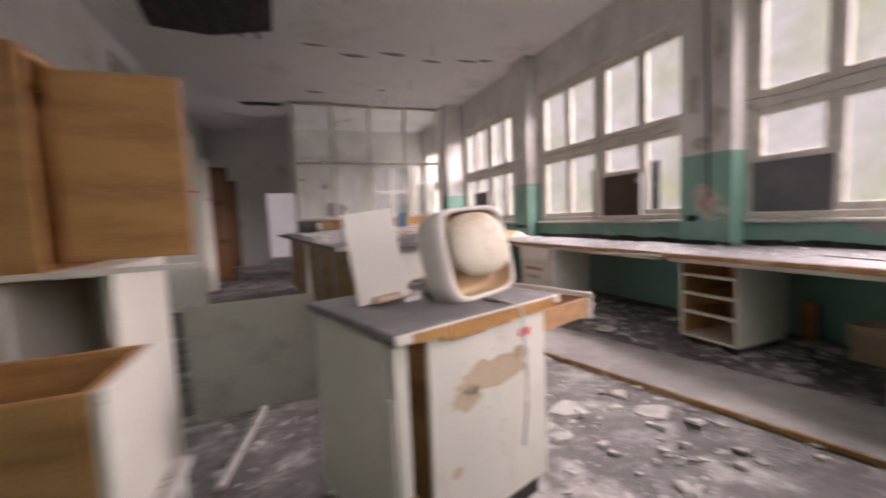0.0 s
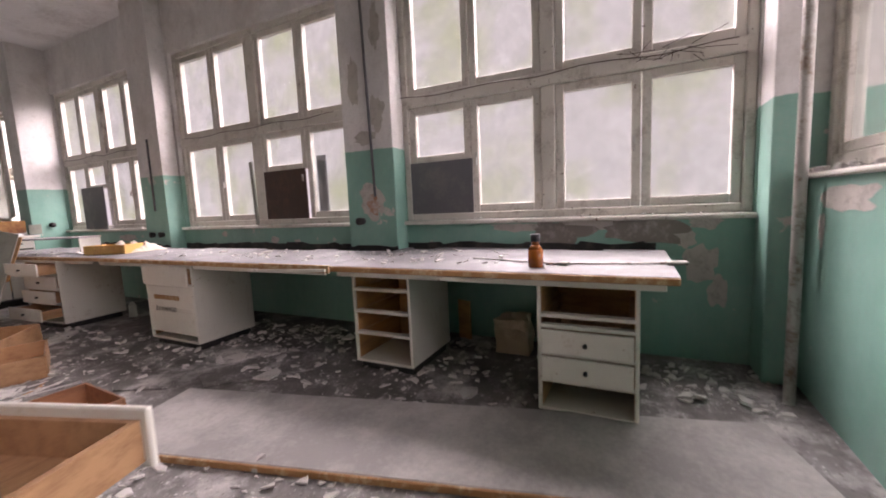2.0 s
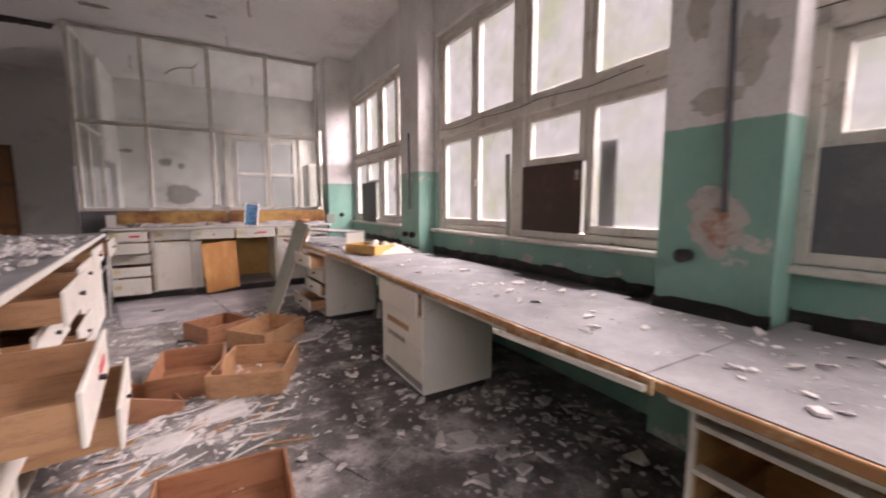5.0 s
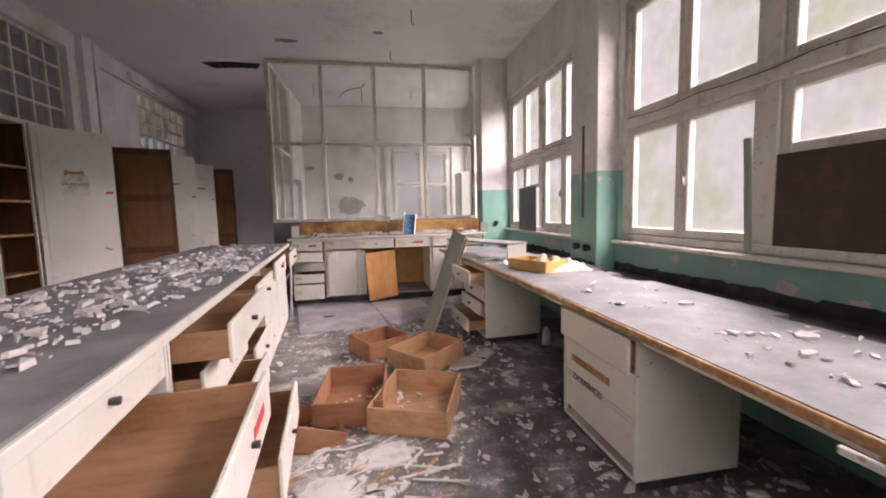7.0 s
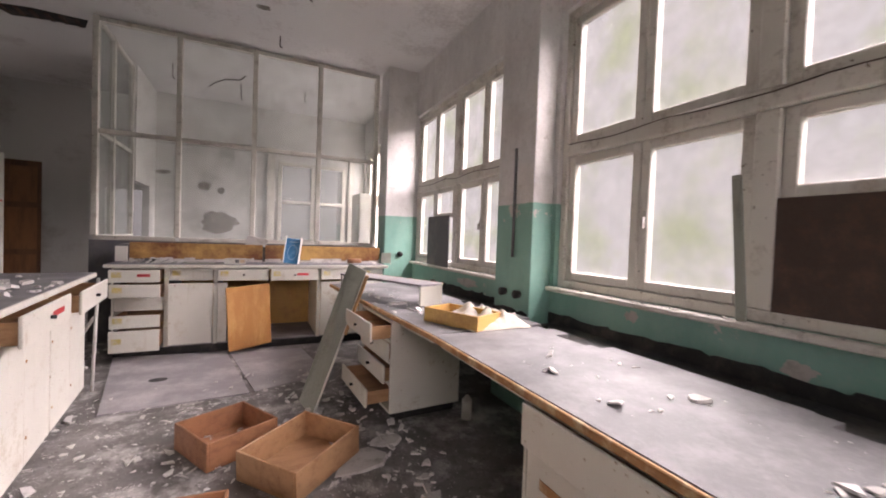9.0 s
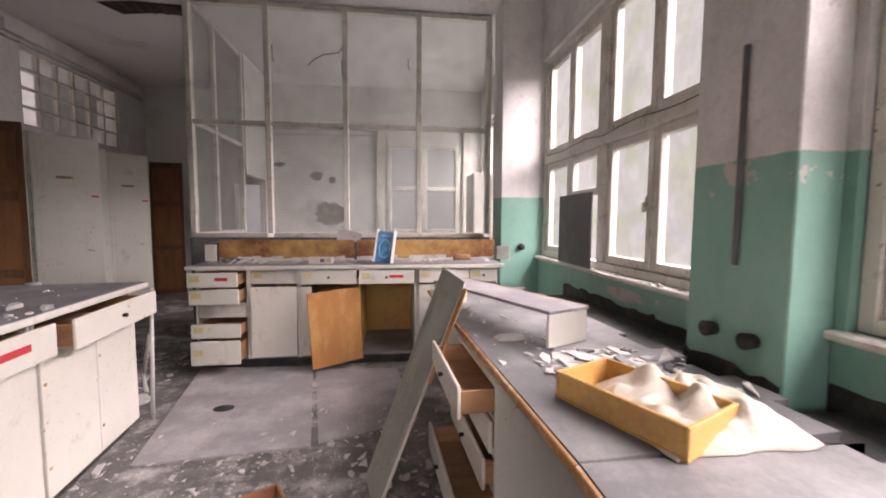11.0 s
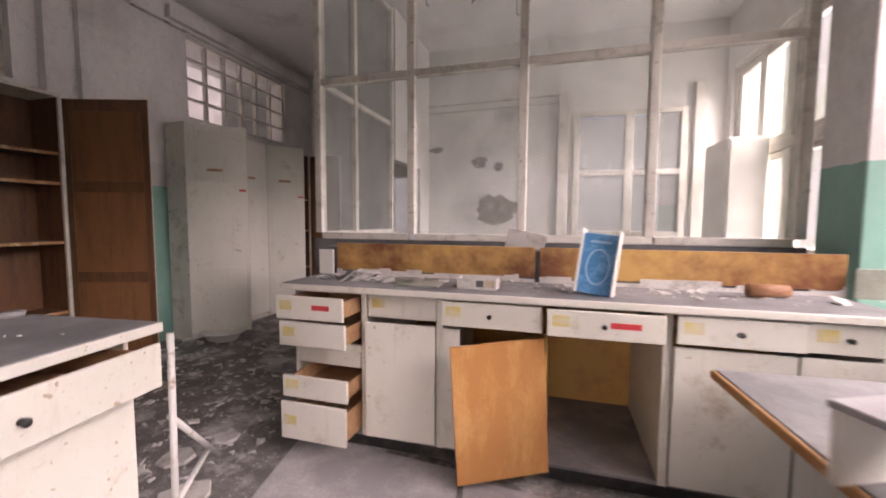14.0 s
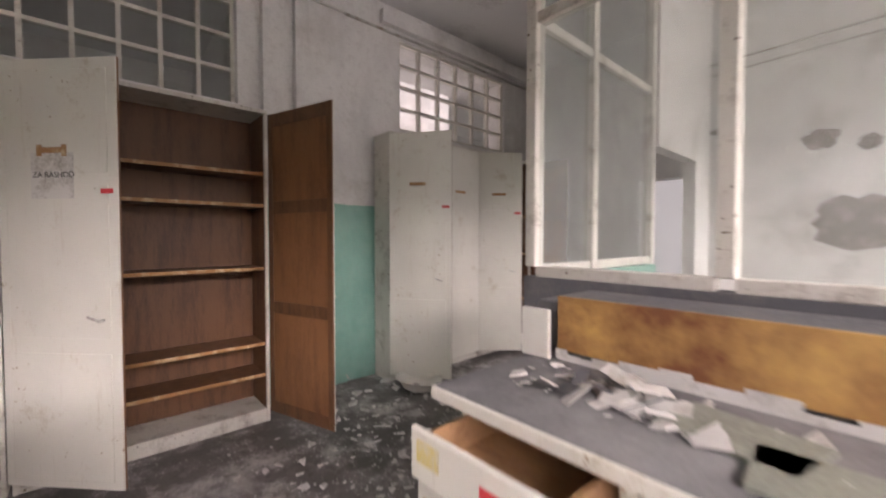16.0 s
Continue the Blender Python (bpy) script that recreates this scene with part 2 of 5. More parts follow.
def pane_material(name, haze):
    """Clear glass under a film of dust."""
    k = Nodes(name)
    t = k.t
    out = t.nodes["Material Output"]
    clear = t.nodes.new("ShaderNodeBsdfTransparent")
    clear.inputs[0].default_value = (0.96, 0.98, 0.97, 1)
    dust = t.nodes.new("ShaderNodeBsdfDiffuse")
    dust.inputs[0].default_value = (0.7, 0.7, 0.68, 1)
    gloss = t.nodes.new("ShaderNodeBsdfGlossy")
    gloss.inputs["Roughness"].default_value = 0.22
    m1, m2 = t.nodes.new("ShaderNodeMixShader"), t.nodes.new("ShaderNodeMixShader")
    k.link(k.ramp(k.noise(3, 6, 0.65), 0.35, 0.75, haze * 0.3, haze), m1.inputs[0])
    k.link(clear.outputs[0], m1.inputs[1])
    k.link(dust.outputs[0], m1.inputs[2])
    lw = k.n("ShaderNodeLayerWeight", Blend=0.5)
    k.link(k.math("ADD", k.math("MULTIPLY", k.math("POWER", lw.outputs["Facing"], 5.0), 0.7), 0.04), m2.inputs[0])
    k.link(m1.outputs[0], m2.inputs[1])
    k.link(gloss.outputs[0], m2.inputs[2])
    k.link(m2.outputs[0], out.inputs[0])
    return k.mat


GLASS = pane_material("dusty_window_glass", 0.28)
CLEAR = pane_material("partition_glass", 0.16)


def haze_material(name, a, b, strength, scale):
    """A glowing backdrop: pale daylight with soft foliage far outside, and lit rooms beyond."""
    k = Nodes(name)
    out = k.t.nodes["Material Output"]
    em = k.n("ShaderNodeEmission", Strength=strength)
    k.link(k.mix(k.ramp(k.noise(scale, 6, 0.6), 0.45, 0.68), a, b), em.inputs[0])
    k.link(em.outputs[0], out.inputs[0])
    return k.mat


HAZE = haze_material("outdoor_haze", (1.0, 0.99, 0.99), (0.74, 0.82, 0.52), DAY, 0.42)
HAZE_SOUTH = haze_material("neighbour_haze", (0.62, 0.70, 0.80), (0.50, 0.56, 0.62), 0.55, 0.6)
GLOW_PINK = haze_material("corridor_glow", (1.0, 0.90, 0.87), (0.8, 0.68, 0.64), 0.9, 2.0)
GLOW_DIM = haze_material("room_beyond_glow", (1.0, 0.97, 0.97), (0.85, 0.83, 0.85), 0.4, 1.0)

# ---- room shell ----
WX, LX, NY, PY, H = 4.33, -1.85, -0.64, 9.02, 3.85
SILL, TRANS, HEAD = 1.03, 2.10, 3.19
WIN = {"a": (-0.46, 2.17), "b": (2.69, 5.49), "c": (6.07, 8.62), "d": (9.25, 11.65)}


def structure(name, bm, material, label, category="wall"):
    return tagged(part(name, bm, material), label, category, kind="structure")


structure("floor", boxes((-5.2, 4.9, -3.2, 16.2, -0.15, 0)), FLOOR, "grey screed floor strewn with dust and plaster", "floor")
structure("ceiling", boxes((-5.2, 4.75, -3.2, 16.2, H, H + 0.2)), CEIL, "stained whitewashed ceiling", "ceiling")

bm = bmesh.new()
spans = [(-3.0, -0.46), (2.17, 2.69), (5.49, 6.07), (8.62, 9.25), (11.65, 16.2)]
for y0, y1 in spans:
    box(bm, WX, 4.48, y0, y1, 0, H)
for y0, y1 in WIN.values():
    box(bm, WX, 4.48, y0, y1, 0, SILL)
    box(bm, WX, 4.48, y0, y1, HEAD, H)
structure("wall_east", bm, WALL, "window wall, white over green flaking oil paint")
for dims in ((4.15, WX, 2.15, 2.685, 0, H), (4.13, WX, 5.53, 6.03, 0, H), (3.88, WX, 8.62, 9.0, 0, H), (4.05, WX, -0.63, -0.465, 0, H)):
    structure("wall_pilaster", boxes(dims, bev=0.006), WALL, "plastered pilaster with a green dado")
bm = boxes((-5.2, 0.5, NY - 0.4, NY, 0, H), (0.5, 4.1, NY - 0.4, NY, 0, 1.219), (0.5, 4.1, NY - 0.4, NY, 3.2, H), (4.1, WX, NY - 0.4, NY, 0, H))
structure("wall_south", bm, WALL, "end wall with crumbling plaster and green dado")
bm = boxes((LX - 0.3, LX, NY, 6.3, 0, H), (LX - 0.3, LX, 6.3, 8.25, 0, 2.5), (LX - 0.3, LX, 6.3, 8.25, 3.62, H), (LX - 0.3, LX, 8.25, 9.2, 0, H),
           (LX - 0.35, LX - 0.02, 9.2, 9.85, 0, H), (LX - 0.35, LX - 0.02, 9.85, 11.6, 0, 2.58), (LX - 0.35, LX - 0.02, 9.85, 11.6, 3.54, H), (LX - 0.35, LX - 0.02, 11.6, 16.2, 0, H))
structure("wall_west", bm, WALL_WEST, "corridor wall, white over green dado")
structure("wall_far_west", boxes((-5.4, -5.2, -3.2, 16.2, 0, H), (-5.2, LX - 0.5, 8.5, 8.6, 0, H)), OFFICE, "dim plaster wall of the next room")
bm = boxes((LX - 0.5, -0.35, 12.3, 12.5, 0, H), (0.40, 2.56, 11.8, 12.0, 0, H), (3.92, 4.9, 11.8, 12.0, 0, H), (2.56, 3.92, 11.8, 12.0, 0, 0.95), (2.56, 3.92, 11.8, 12.0, 2.82, H), (-0.35, 0.40, 12.3, 12.5, 2.1, H))
structure("wall_north", bm, OFFICE, "stained plaster end wall with a doorway")


# ---- windows ----
def bar_frame(bm, y0, y1, z0, z1, x, w, d):
    box(bm, x, x + d, y0, y0 + w, z0, z1, bev=0.006)
    box(bm, x, x + d, y1 - w, y1, z0, z1, bev=0.006)
    box(bm, x, x + d, y0 + w, y1 - w, z0, z0 + w, bev=0.006)
    box(bm, x, x + d, y0 + w, y1 - w, z1 - w, z1, bev=0.006)


def window(name, y0, y1, label, special):
    """A four-by-two casement window; special: for a lower light, the height at which its sash is cut short."""
    ob = thing(name, Matrix(), label, "window", kind="structure")
    x = WX + 0.04
    bm = bmesh.new()
    bar_frame(bm, y0 + 0.002, y1 - 0.002, SILL + 0.002, HEAD - 0.002, x, 0.06, 0.09)
    box(bm, x - 0.01, x + 0.085, y0 + 0.06, y1 - 0.06, TRANS - 0.05, TRANS + 0.05, bev=0.008)
    mid = (y0 + y1) / 2
    for z0, z1 in ((SILL + 0.062, TRANS - 0.05), (TRANS + 0.05, HEAD - 0.062)):
        box(bm, x, x + 0.085, mid - 0.055, mid + 0.055, z0, z1, bev=0.008)
    part("window_frame", bm, FRAME, ob)
    part("window_sill", boxes((WX - 0.05, x - 0.002, y0 - 0.04, y1 + 0.04, SILL - 0.035, SILL), bev=0.008), FRAME, ob, "chipped sill with flaking paint")
    cols = []
    for a, b in ((y0 + 0.06, mid - 0.055), (mid + 0.055, y1 - 0.06)):
        cols += [(a, (a + b) / 2), ((a + b) / 2, b)]
    for i, (a, b) in enumerate(cols):
        for row, (z0, z1) in enumerate(((SILL + 0.062, TRANS - 0.05), (TRANS + 0.05, HEAD - 0.062))):
            if row == 0 and i in special:
                z0 = special[i]
            bm = bmesh.new()
            bar_frame(bm, a + 0.003, b - 0.003, z0 + 0.003, z1 - 0.003, x + 0.02, 0.062, 0.06)
            sash = part("sash", bm, FRAME, ob)
            p = part("pane", boxes((x + 0.045, x + 0.049, a + 0.06, b - 0.06, z0 + 0.06, z1 - 0.06)), GLASS, sash)
            p.visible_shadow = False
    return ob


BLACKWOOD = worn("dark_brown_board", (0.06, 0.035, 0.025), (0.11, 0.06, 0.04), 4, 0.5, 0.7, 0.6, 0.1)
w1 = window("window_1", *WIN["a"], "white casement window with dusty panes, one light boarded", {3: 1.55})
w2 = window("window_2", *WIN["b"], "white casement window with a missing lower light", {1: 1.62})
w3 = window("window_3", *WIN["c"], "white casement window with dusty panes, one light boarded", {2: 1.65})
window("window_4", *WIN["d"], "white office window with bright panes", {})

XG = WX + 0.045


def boarded(win, y0, y1, z0, z1, mat, label, x=XG, tilt=0.0):
    bm = boxes((0, 0.012, y0, y1, z0, z1), bev=0.002)
    bm.transform(pose(x, 0, 0, tilt, 0, 0))
    part("board", bm, mat, win, label)


boarded(w1, 1.50, 2.115, SILL + 0.058, 1.556, DARKBOARD, "dark grey board closing one light")
boarded(w2, 3.41, 4.04, SILL + 0.058, 1.626, BLACKWOOD, "dark brown board closing one light")
boarded(w2, 3.17, 3.30, SILL + 0.07, 1.75, DARKBOARD, "grey strip behind the pane", XG + 0.06)
boarded(w3, 7.36, 8.0, SILL - 0.03, 1.67, DARKBOARD, "dark grey board leaning on the window", WX - 0.03)
structure("backdrop_daylight", boxes((14.0, 14.02, -40, 60, -4, 18)), HAZE, "pale overcast daylight and trees outside", "backdrop")
structure("backdrop_south", boxes((-6.0, 13.0, -9.02, -9.0, -4, 8)), HAZE_SOUTH, "pale overcast daylight outside", "backdrop")

# the first three lights are unseen, added to let in front light
LIGHTS = ((0.581, 1.169), (1.291, 1.899), (2.021, 2.629), (2.751, 3.359), (3.481, 4.019))
sw = thing("window_5", Matrix(), "tall white casement window in the end wall", "window", kind="structure")
bm = bmesh.new()
for x0, x1 in ((0.502, 0.58), (1.17, 1.29), (1.90, 2.02), (2.63, 2.75), (3.36, 3.48), (4.02, 4.098)):
    box(bm, x0, x1, NY - 0.2, NY - 0.08, 1.252, 3.198, bev=0.008)
for a, b_ in LIGHTS:
    for z0, z1 in ((1.252, 1.34), (3.11, 3.198)):
        box(bm, a, b_, NY - 0.2, NY - 0.08, z0, z1, bev=0.008)
part("window_frame", bm, FRAME, sw)
for a, b_ in LIGHTS:
    bm = bmesh.new()
    for x0, x1 in ((a, a + 0.05), (b_ - 0.05, b_)):
        box(bm, x0, x1, NY - 0.17, NY - 0.1, 1.342, 3.108, bev=0.006)
    for z0, z1 in ((1.342, 1.40), (3.05, 3.108)):
        box(bm, a + 0.051, b_ - 0.051, NY - 0.17, NY - 0.1, z0, z1, bev=0.006)
    sash = part("sash", bm, FRAME, sw)
    p = part("pane", boxes((a + 0.05, b_ - 0.05, NY - 0.135, NY - 0.131, 1.40, 3.05)), GLASS, sash)
    p.visible_shadow = False
part("window_sill", boxes((0.46, 4.14, NY - 0.08, NY + 0.05, 1.22, 1.249), bev=0.01), FRAME, sw, "crumbling plaster sill")

# ---- long bench along the windows ----
BF, BB, BZ = 3.15, 4.03, 0.795
SWING = pose(3.13, 5.2, 0, 0, 0, 3.6) @ pose(-3.13, -5.2, 0)   # the last stretch of bench stands askew


def jagged_board(x0, x1, y0, y1, z0, z1, seed, amp=0.075, step=0.12):
    """A board whose far edge is broken."""
    rnd = random.Random(seed)
    bm = bmesh.new()
    pts, y, dx = [], y0, 0
    while y < y1:
        pts.append((x1 + dx, y))
        y += step * rnd.uniform(0.3, 2.2)
        if rnd.random() < 0.5:
            pts.append((x1 + dx, min(y, y1)))
            dx = rnd.uniform(-amp, amp)
    pts.append((x1 + dx, y1))
    ring = [(x0, y0)] + pts + [(x0, y1)]
    lo = [bm.verts.new((a, b, z0)) for a, b in ring]
    hi = [bm.verts.new((a, b, z1)) for a, b in ring]
    bm.faces.new(hi)
    bm.faces.new(lo[::-1])
    for i in range(len(ring)):
        j = (i + 1) % len(ring)
        bm.faces.new((lo[i], lo[j], hi[j], hi[i]))
    bmesh.ops.recalc_face_normals(bm, faces=bm.faces)
    return bm


for a, b, seed, BB in ((0.05, 2.10, 3, 4.20), (2.105, 5.2, 5, 3.97), (5.205, 7.85, 8, 4.04)):
    wt = thing("worktop", SWING if a > 5 else Matrix(), "dusty grey laminate bench top with broken rear edge", "worktop", "bench tops along the windows")
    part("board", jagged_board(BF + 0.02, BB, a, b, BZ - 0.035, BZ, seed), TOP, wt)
    part("edging", boxes((BF, BF + 0.018, a, b, BZ - 0.036, BZ - 0.002), bev=0.004), EDGE, wt, "chipped brown wooden edging")
    part("apron", boxes((BF + 0.05, BF + 0.07, a + 0.05, b - 0.05, BZ - 0.075, BZ - 0.037), bev=0.003), WHITE, wt)


def ragged_band(x0, x1, y0, y1, z0, z1, seed, amp=0.014):
    """A strip on the wall whose upper edge is jagged."""
    rnd = random.Random(seed)
    bm = bmesh.new()
    y, prev = y0, None
    dz = 0.0
    while True:
        row = [bm.verts.new((x, y, z)) for x in (x0, x1) for z in (z0, z1 + dz)]
        if prev:
            bm.faces.new((prev[0], row[0], row[1], prev[1]))
            bm.faces.new((prev[1], row[1], row[3], prev[3]))
            bm.faces.new((prev[0], prev[2], row[2], row[0]))
        prev = row
        if y >= y1:
            break
        y = min(y1, y + rnd.uniform(0.006, 0.14))
        dz = rnd.uniform(-amp, amp) if rnd.random() < 0.7 else dz
    bmesh.ops.recalc_face_normals(bm, faces=bm.faces)
    return bm


el = thing("broken_edging", Matrix(), "splintered brown edging strip hanging off the bench front", "edging")
bm = jagged_board(0, 0.052, 0, 0.66, -0.008, 0.008, 77, 0.012, 0.09)
bm.transform(pose(BF - 0.012, 2.06, BZ + 0.007) @ Matrix.Rotation(radians(90), 4, "Y"))
part("strip", bm, EDGE, el)
bm = boxes((-0.008, 0.008, 0, 0.72, -0.011, 0.011), bev=0.003)
bm.transform(pose(BF - 0.034, 2.07, BZ - 0.023, -2.0, 0, 0))
part("lath", bm, WHITE, el, "loose white lath")
# shade of the gap behind the bench, put into black strips
bt = thing("gap_shade", Matrix(), "black strips painting the shade in the gap behind the bench", "strip")
part("shade_board", boxes((3.80, WX - 0.014, 0.10, 2.14, BZ - 0.085, BZ - 0.045), (3.80, 4.138, 2.14, 2.695, BZ - 0.085, BZ - 0.045), (3.80, WX - 0.014, 2.695, 5.45, BZ - 0.085, BZ - 0.045),
                     (3.90, WX - 0.014, 6.03, 7.7, BZ - 0.085, BZ - 0.045)), BLACK, bt)
for k, (x, a, b, z) in enumerate(((WX, 0.10, 2.145, BZ + 0.035), (4.15, 2.145, 2.69, BZ + 0.022), (WX, 2.69, 5.52, BZ + 0.03), (4.13, 5.53, 6.03, BZ + 0.02), (WX, 6.035, 7.9, BZ + 0.03))):
    part("wall_shade", ragged_band(x - 0.012, x - 0.002, a, b, BZ - 0.16, z, 40 + k), BLACK, bt)


def open_box(bm, x0, x1, y0, y1, z0, z1, t=0.014):
    """A drawer box with no lid, in one skin."""
    def ring(a, z):
        return [bm.verts.new(p) for p in ((x0 + a, y0 + a, z), (x1 - a, y0 + a, z), (x1 - a, y1 - a, z), (x0 + a, y1 - a, z))]

    rows = [ring(0, z0), ring(0, z1), ring(t, z1), ring(t, z0 + 0.008)]
    for a, b in zip(rows, rows[1:]):
        for i in range(4):
            bm.faces.new((a[i], a[(i + 1) % 4], b[(i + 1) % 4], b[i]))
    bm.faces.new(rows[0][::-1])
    bm.faces.new(rows[-1])


def drawer(parent, w, d, h, z, pull, m=Matrix(), knob=True, tape=False, inner=ORANGE_D, sticker=False):
    """A drawer with its front at x = -pull, opening towards -x."""
    bm = bmesh.new()
    open_box(bm, 0.018 - pull, d - pull, 0.02, w - 0.02, z + 0.02, z + h * 0.8)
    bm.transform(m)
    body = part("drawer", bm, inner, parent)
    bm = boxes((-pull, 0.017 - pull, 0.004, w - 0.004, z + 0.004, z + h - 0.004), bev=0.004)
    bm.transform(m)
    part("drawer_front", bm, WHITE, body, "cream drawer front")
    if knob:
        bm = bmesh.new()
        cyl(bm, (-pull - 0.022, w / 2, z + h / 2), (-pull + 0.001, w / 2, z + h / 2), 0.012, 0.009)
        bm.transform(m)
        part("knob", bm, BLACK, body, "round black knob", True)
    if tape:
        bm = boxes((-pull - 0.002, -pull - 0.0005, w * 0.55, w * 0.8, z + h * 0.45, z + h * 0.65))
        bm.transform(m)
        part("tape", bm, RED, body, "strip of red tape")
    if sticker:
        bm = boxes((-pull - 0.002, -pull - 0.0005, 0.03, 0.11, z + h * 0.4, z + h * 0.4 + 0.055))
        bm.transform(m)
        part("sticker", bm, STICKER, body, "faded yellow paper sticker")
    return body


RED = worn("red_tape", (0.70, 0.06, 0.07), (0.5, 0.1, 0.1), 9, 0.6, 0.8, 0.5, 0.05)


def pedestal(pos, w, d, h, rows, label, back=True, rot=0.0, kick=0.06, plinth=True, knobs=True):
    """A drawer pedestal whose front faces -x. rows: from the top, (height, pull); pull None: an empty slot."""
    ob = thing("drawer_pedestal", pose(*pos, 0, 0, rot), label, "drawer unit", "drawer units under the bench")
    t = 0.02
    for a, b in ((0, t), (w - t, w)):
        part("side_panel", boxes((0, d, a, b, kick, h), bev=0.003), WHITE, ob)
    part("bottom", boxes((0, d, t, w - t, kick, kick + t), bev=0.002), WHITE, ob)
    part("top", boxes((0, d, t, w - t, h - t, h), bev=0.002), WHITE, ob)
    z = h
    for hh, pull in rows[:-1]:
        z -= hh
        part("rail", boxes((0, 0.05, t, w - t, z - 0.01, z + 0.01), bev=0.002), WHITE, ob)
        for a, b in ((t, t + 0.03), (w - t - 0.03, w - t)):
            part("runner", boxes((0.051, d - 0.03, a, b, z - 0.008, z + 0.008)), ORANGE, ob)
    part("back", boxes((d - 0.012, d - 0.004, t, w - t, kick + t, h - t)), ORANGE, ob, "bare plywood back")
    for a in (t, w - t - 0.004):
        part("lining", boxes((0.02, d - 0.013, a, a + 0.004, kick + t + 0.001, h - t - 0.001)), ORANGE, ob, "bare plywood lining")
    if plinth:
        part("plinth", boxes((0.04, d - 0.04, 0.02, w - 0.02, 0, kick - 0.001)), BLACK, ob, "black recessed plinth")
    z = h
    for hh, pull in rows:
        if pull is not None:
            drawer(ob, w - 2 * t, d - 0.06, hh - 0.012, z - hh + 0.006, pull, pose(0, t, 0), knob=knobs)
        z -= hh
    return ob


UH = BZ - 0.04
pedestal((3.23, 0.21, 0), 0.50, 0.55, UH, [(0.20, None), (0.06, None), (0.15, 0.03), (0.15, 0.02), (0.13, None)], "white drawer unit holding two of its drawers", kick=0.02, plinth=False)
pedestal((3.37, 1.59, 0), 0.48, 0.60, UH, [(0.16, None)] * 3 + [(0.15, None)], "empty white drawer unit with no drawers")
pedestal((3.18, 3.61, 0), 0.70, 0.56, UH, [(0.19, 0.035), (0.22, 0.0), (0.225, 0.0)], "cream cabinet with closed drawer fronts", knobs=False)
pedestal((3.10, 5.80, 0), 0.70, 0.60, UH, [(0.16, 0.16), (0.16, 0.02), (0.16, 0.05), (0.155, 0.18)], "cream drawer unit with drawers pulled out", rot=3.6)

# ---- lab counter in front of the partition ----
CX0, CX1, CY0, CZ = 0.80, 3.77, 8.13, 1.0
part_y1 = PY - 0.06
ct = thing("counter_worktop", Matrix(), "grey counter top littered with scraps", "worktop")
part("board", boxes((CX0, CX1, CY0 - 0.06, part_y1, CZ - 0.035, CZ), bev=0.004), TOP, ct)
part("edging", boxes((CX0, CX1, CY0 - 0.075, CY0 - 0.0605, CZ - 0.036, CZ - 0.002), bev=0.003), WHITE, ct)


def counter_unit(x0, x1, label):
    ob = thing("base_cabinet", pose(x0, CY0, 0), label, "cabinet", "counter cabinets")
    w, h, d, t, k = x1 - x0, CZ - 0.036, part_y1 - CY0, 0.02, 0.1
    for a, b in ((0, t), (w - t, w)):
        part("side_panel", boxes((a, b, 0, d, k, h), bev=0.003), WHITE, ob)
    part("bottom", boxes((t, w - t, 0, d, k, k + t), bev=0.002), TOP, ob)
    part("top", boxes((t, w - t, 0, d, h - t, h), bev=0.002), WHITE, ob)
    part("back", boxes((t, w - t, d - 0.012, d - 0.004, k + t, h - t)), YELLOWWOOD, ob)
    part("plinth", boxes((0.0, w, 0.06, d - 0.02, 0, k - 0.001)), BLACK, ob, "dark recessed plinth")
    return ob, w, h


TURNY = Matrix(((0, 1, 0, 0), (1, 0, 0, 0), (0, 0, 1, 0), (0, 0, 0, 1)))   # front towards -y
ob, w, h = counter_unit(CX0 + 0.05, 1.32, "cream cabinet with a stack of open drawers")
z = h
for hh, pull in ((0.15, 0.20), (0.16, 0.18), (0.16, 0.0), (0.15, 0.16), (0.24, 0.18)):
    z -= hh
    bd = drawer(ob, w - 0.04, 0.5, hh - 0.012, z + 0.006, pull, TURNY @ pose(0, 0.02, 0), False, hh == 0.15 and pull == 0.20, sticker=pull > 0)


def leaf(parent, x0, x1, z0, z1, angle, hinge, mat_out, mat_in=None, name="door", t=0.018, roll=0.0):
    """A cabinet door, hinged at x0 or x1, opened by angle towards -y."""
    w = x1 - x0
    m = pose(x0 if hinge == "l" else x1, -0.002, 0, 0, 0, -angle if hinge == "l" else angle) @ pose(0, 0, 0.8, 0, roll, 0) @ pose(0, 0, -0.8)
    a, b = (0.003, w - 0.003) if hinge == "l" else (-w + 0.003, -0.003)
    bm = boxes((a, b, -t, -t / 2, z0, z1), m=None, bev=0.002)
    bm.transform(m)
    d = part(name, bm, mat_out, parent)
    bm = boxes((a, b, -t / 2 + 0.0003, 0, z0, z1))
    bm.transform(m)
    part("inner_face", bm, mat_in or mat_out, d)
    return d


ob, w, h = counter_unit(1.32, 1.78, "cream cabinet with a closed door")
drawer(ob, w - 0.04, 0.5, 0.15, h - 0.15, 0.0, TURNY @ pose(0, 0.02, 0), False, sticker=True)
leaf(ob, 0.02, w - 0.02, 0.12, h - 0.17, 2, "r", WHITE)
ob, w, h = counter_unit(1.78, 2.90, "cream cabinet with one orange door hanging open")
drawer(ob, 0.53, 0.5, 0.14, h - 0.15, 0.06, TURNY @ pose(0, 0.02, 0), sticker=True)
drawer(ob, 0.53, 0.5, 0.14, h - 0.15, 0.09, TURNY @ pose(0, 0.565, 0), True, True, sticker=True)
leaf(ob, 0.02, 0.12, 0.12, h - 0.17, 0, "l", WHITE, name="filler")
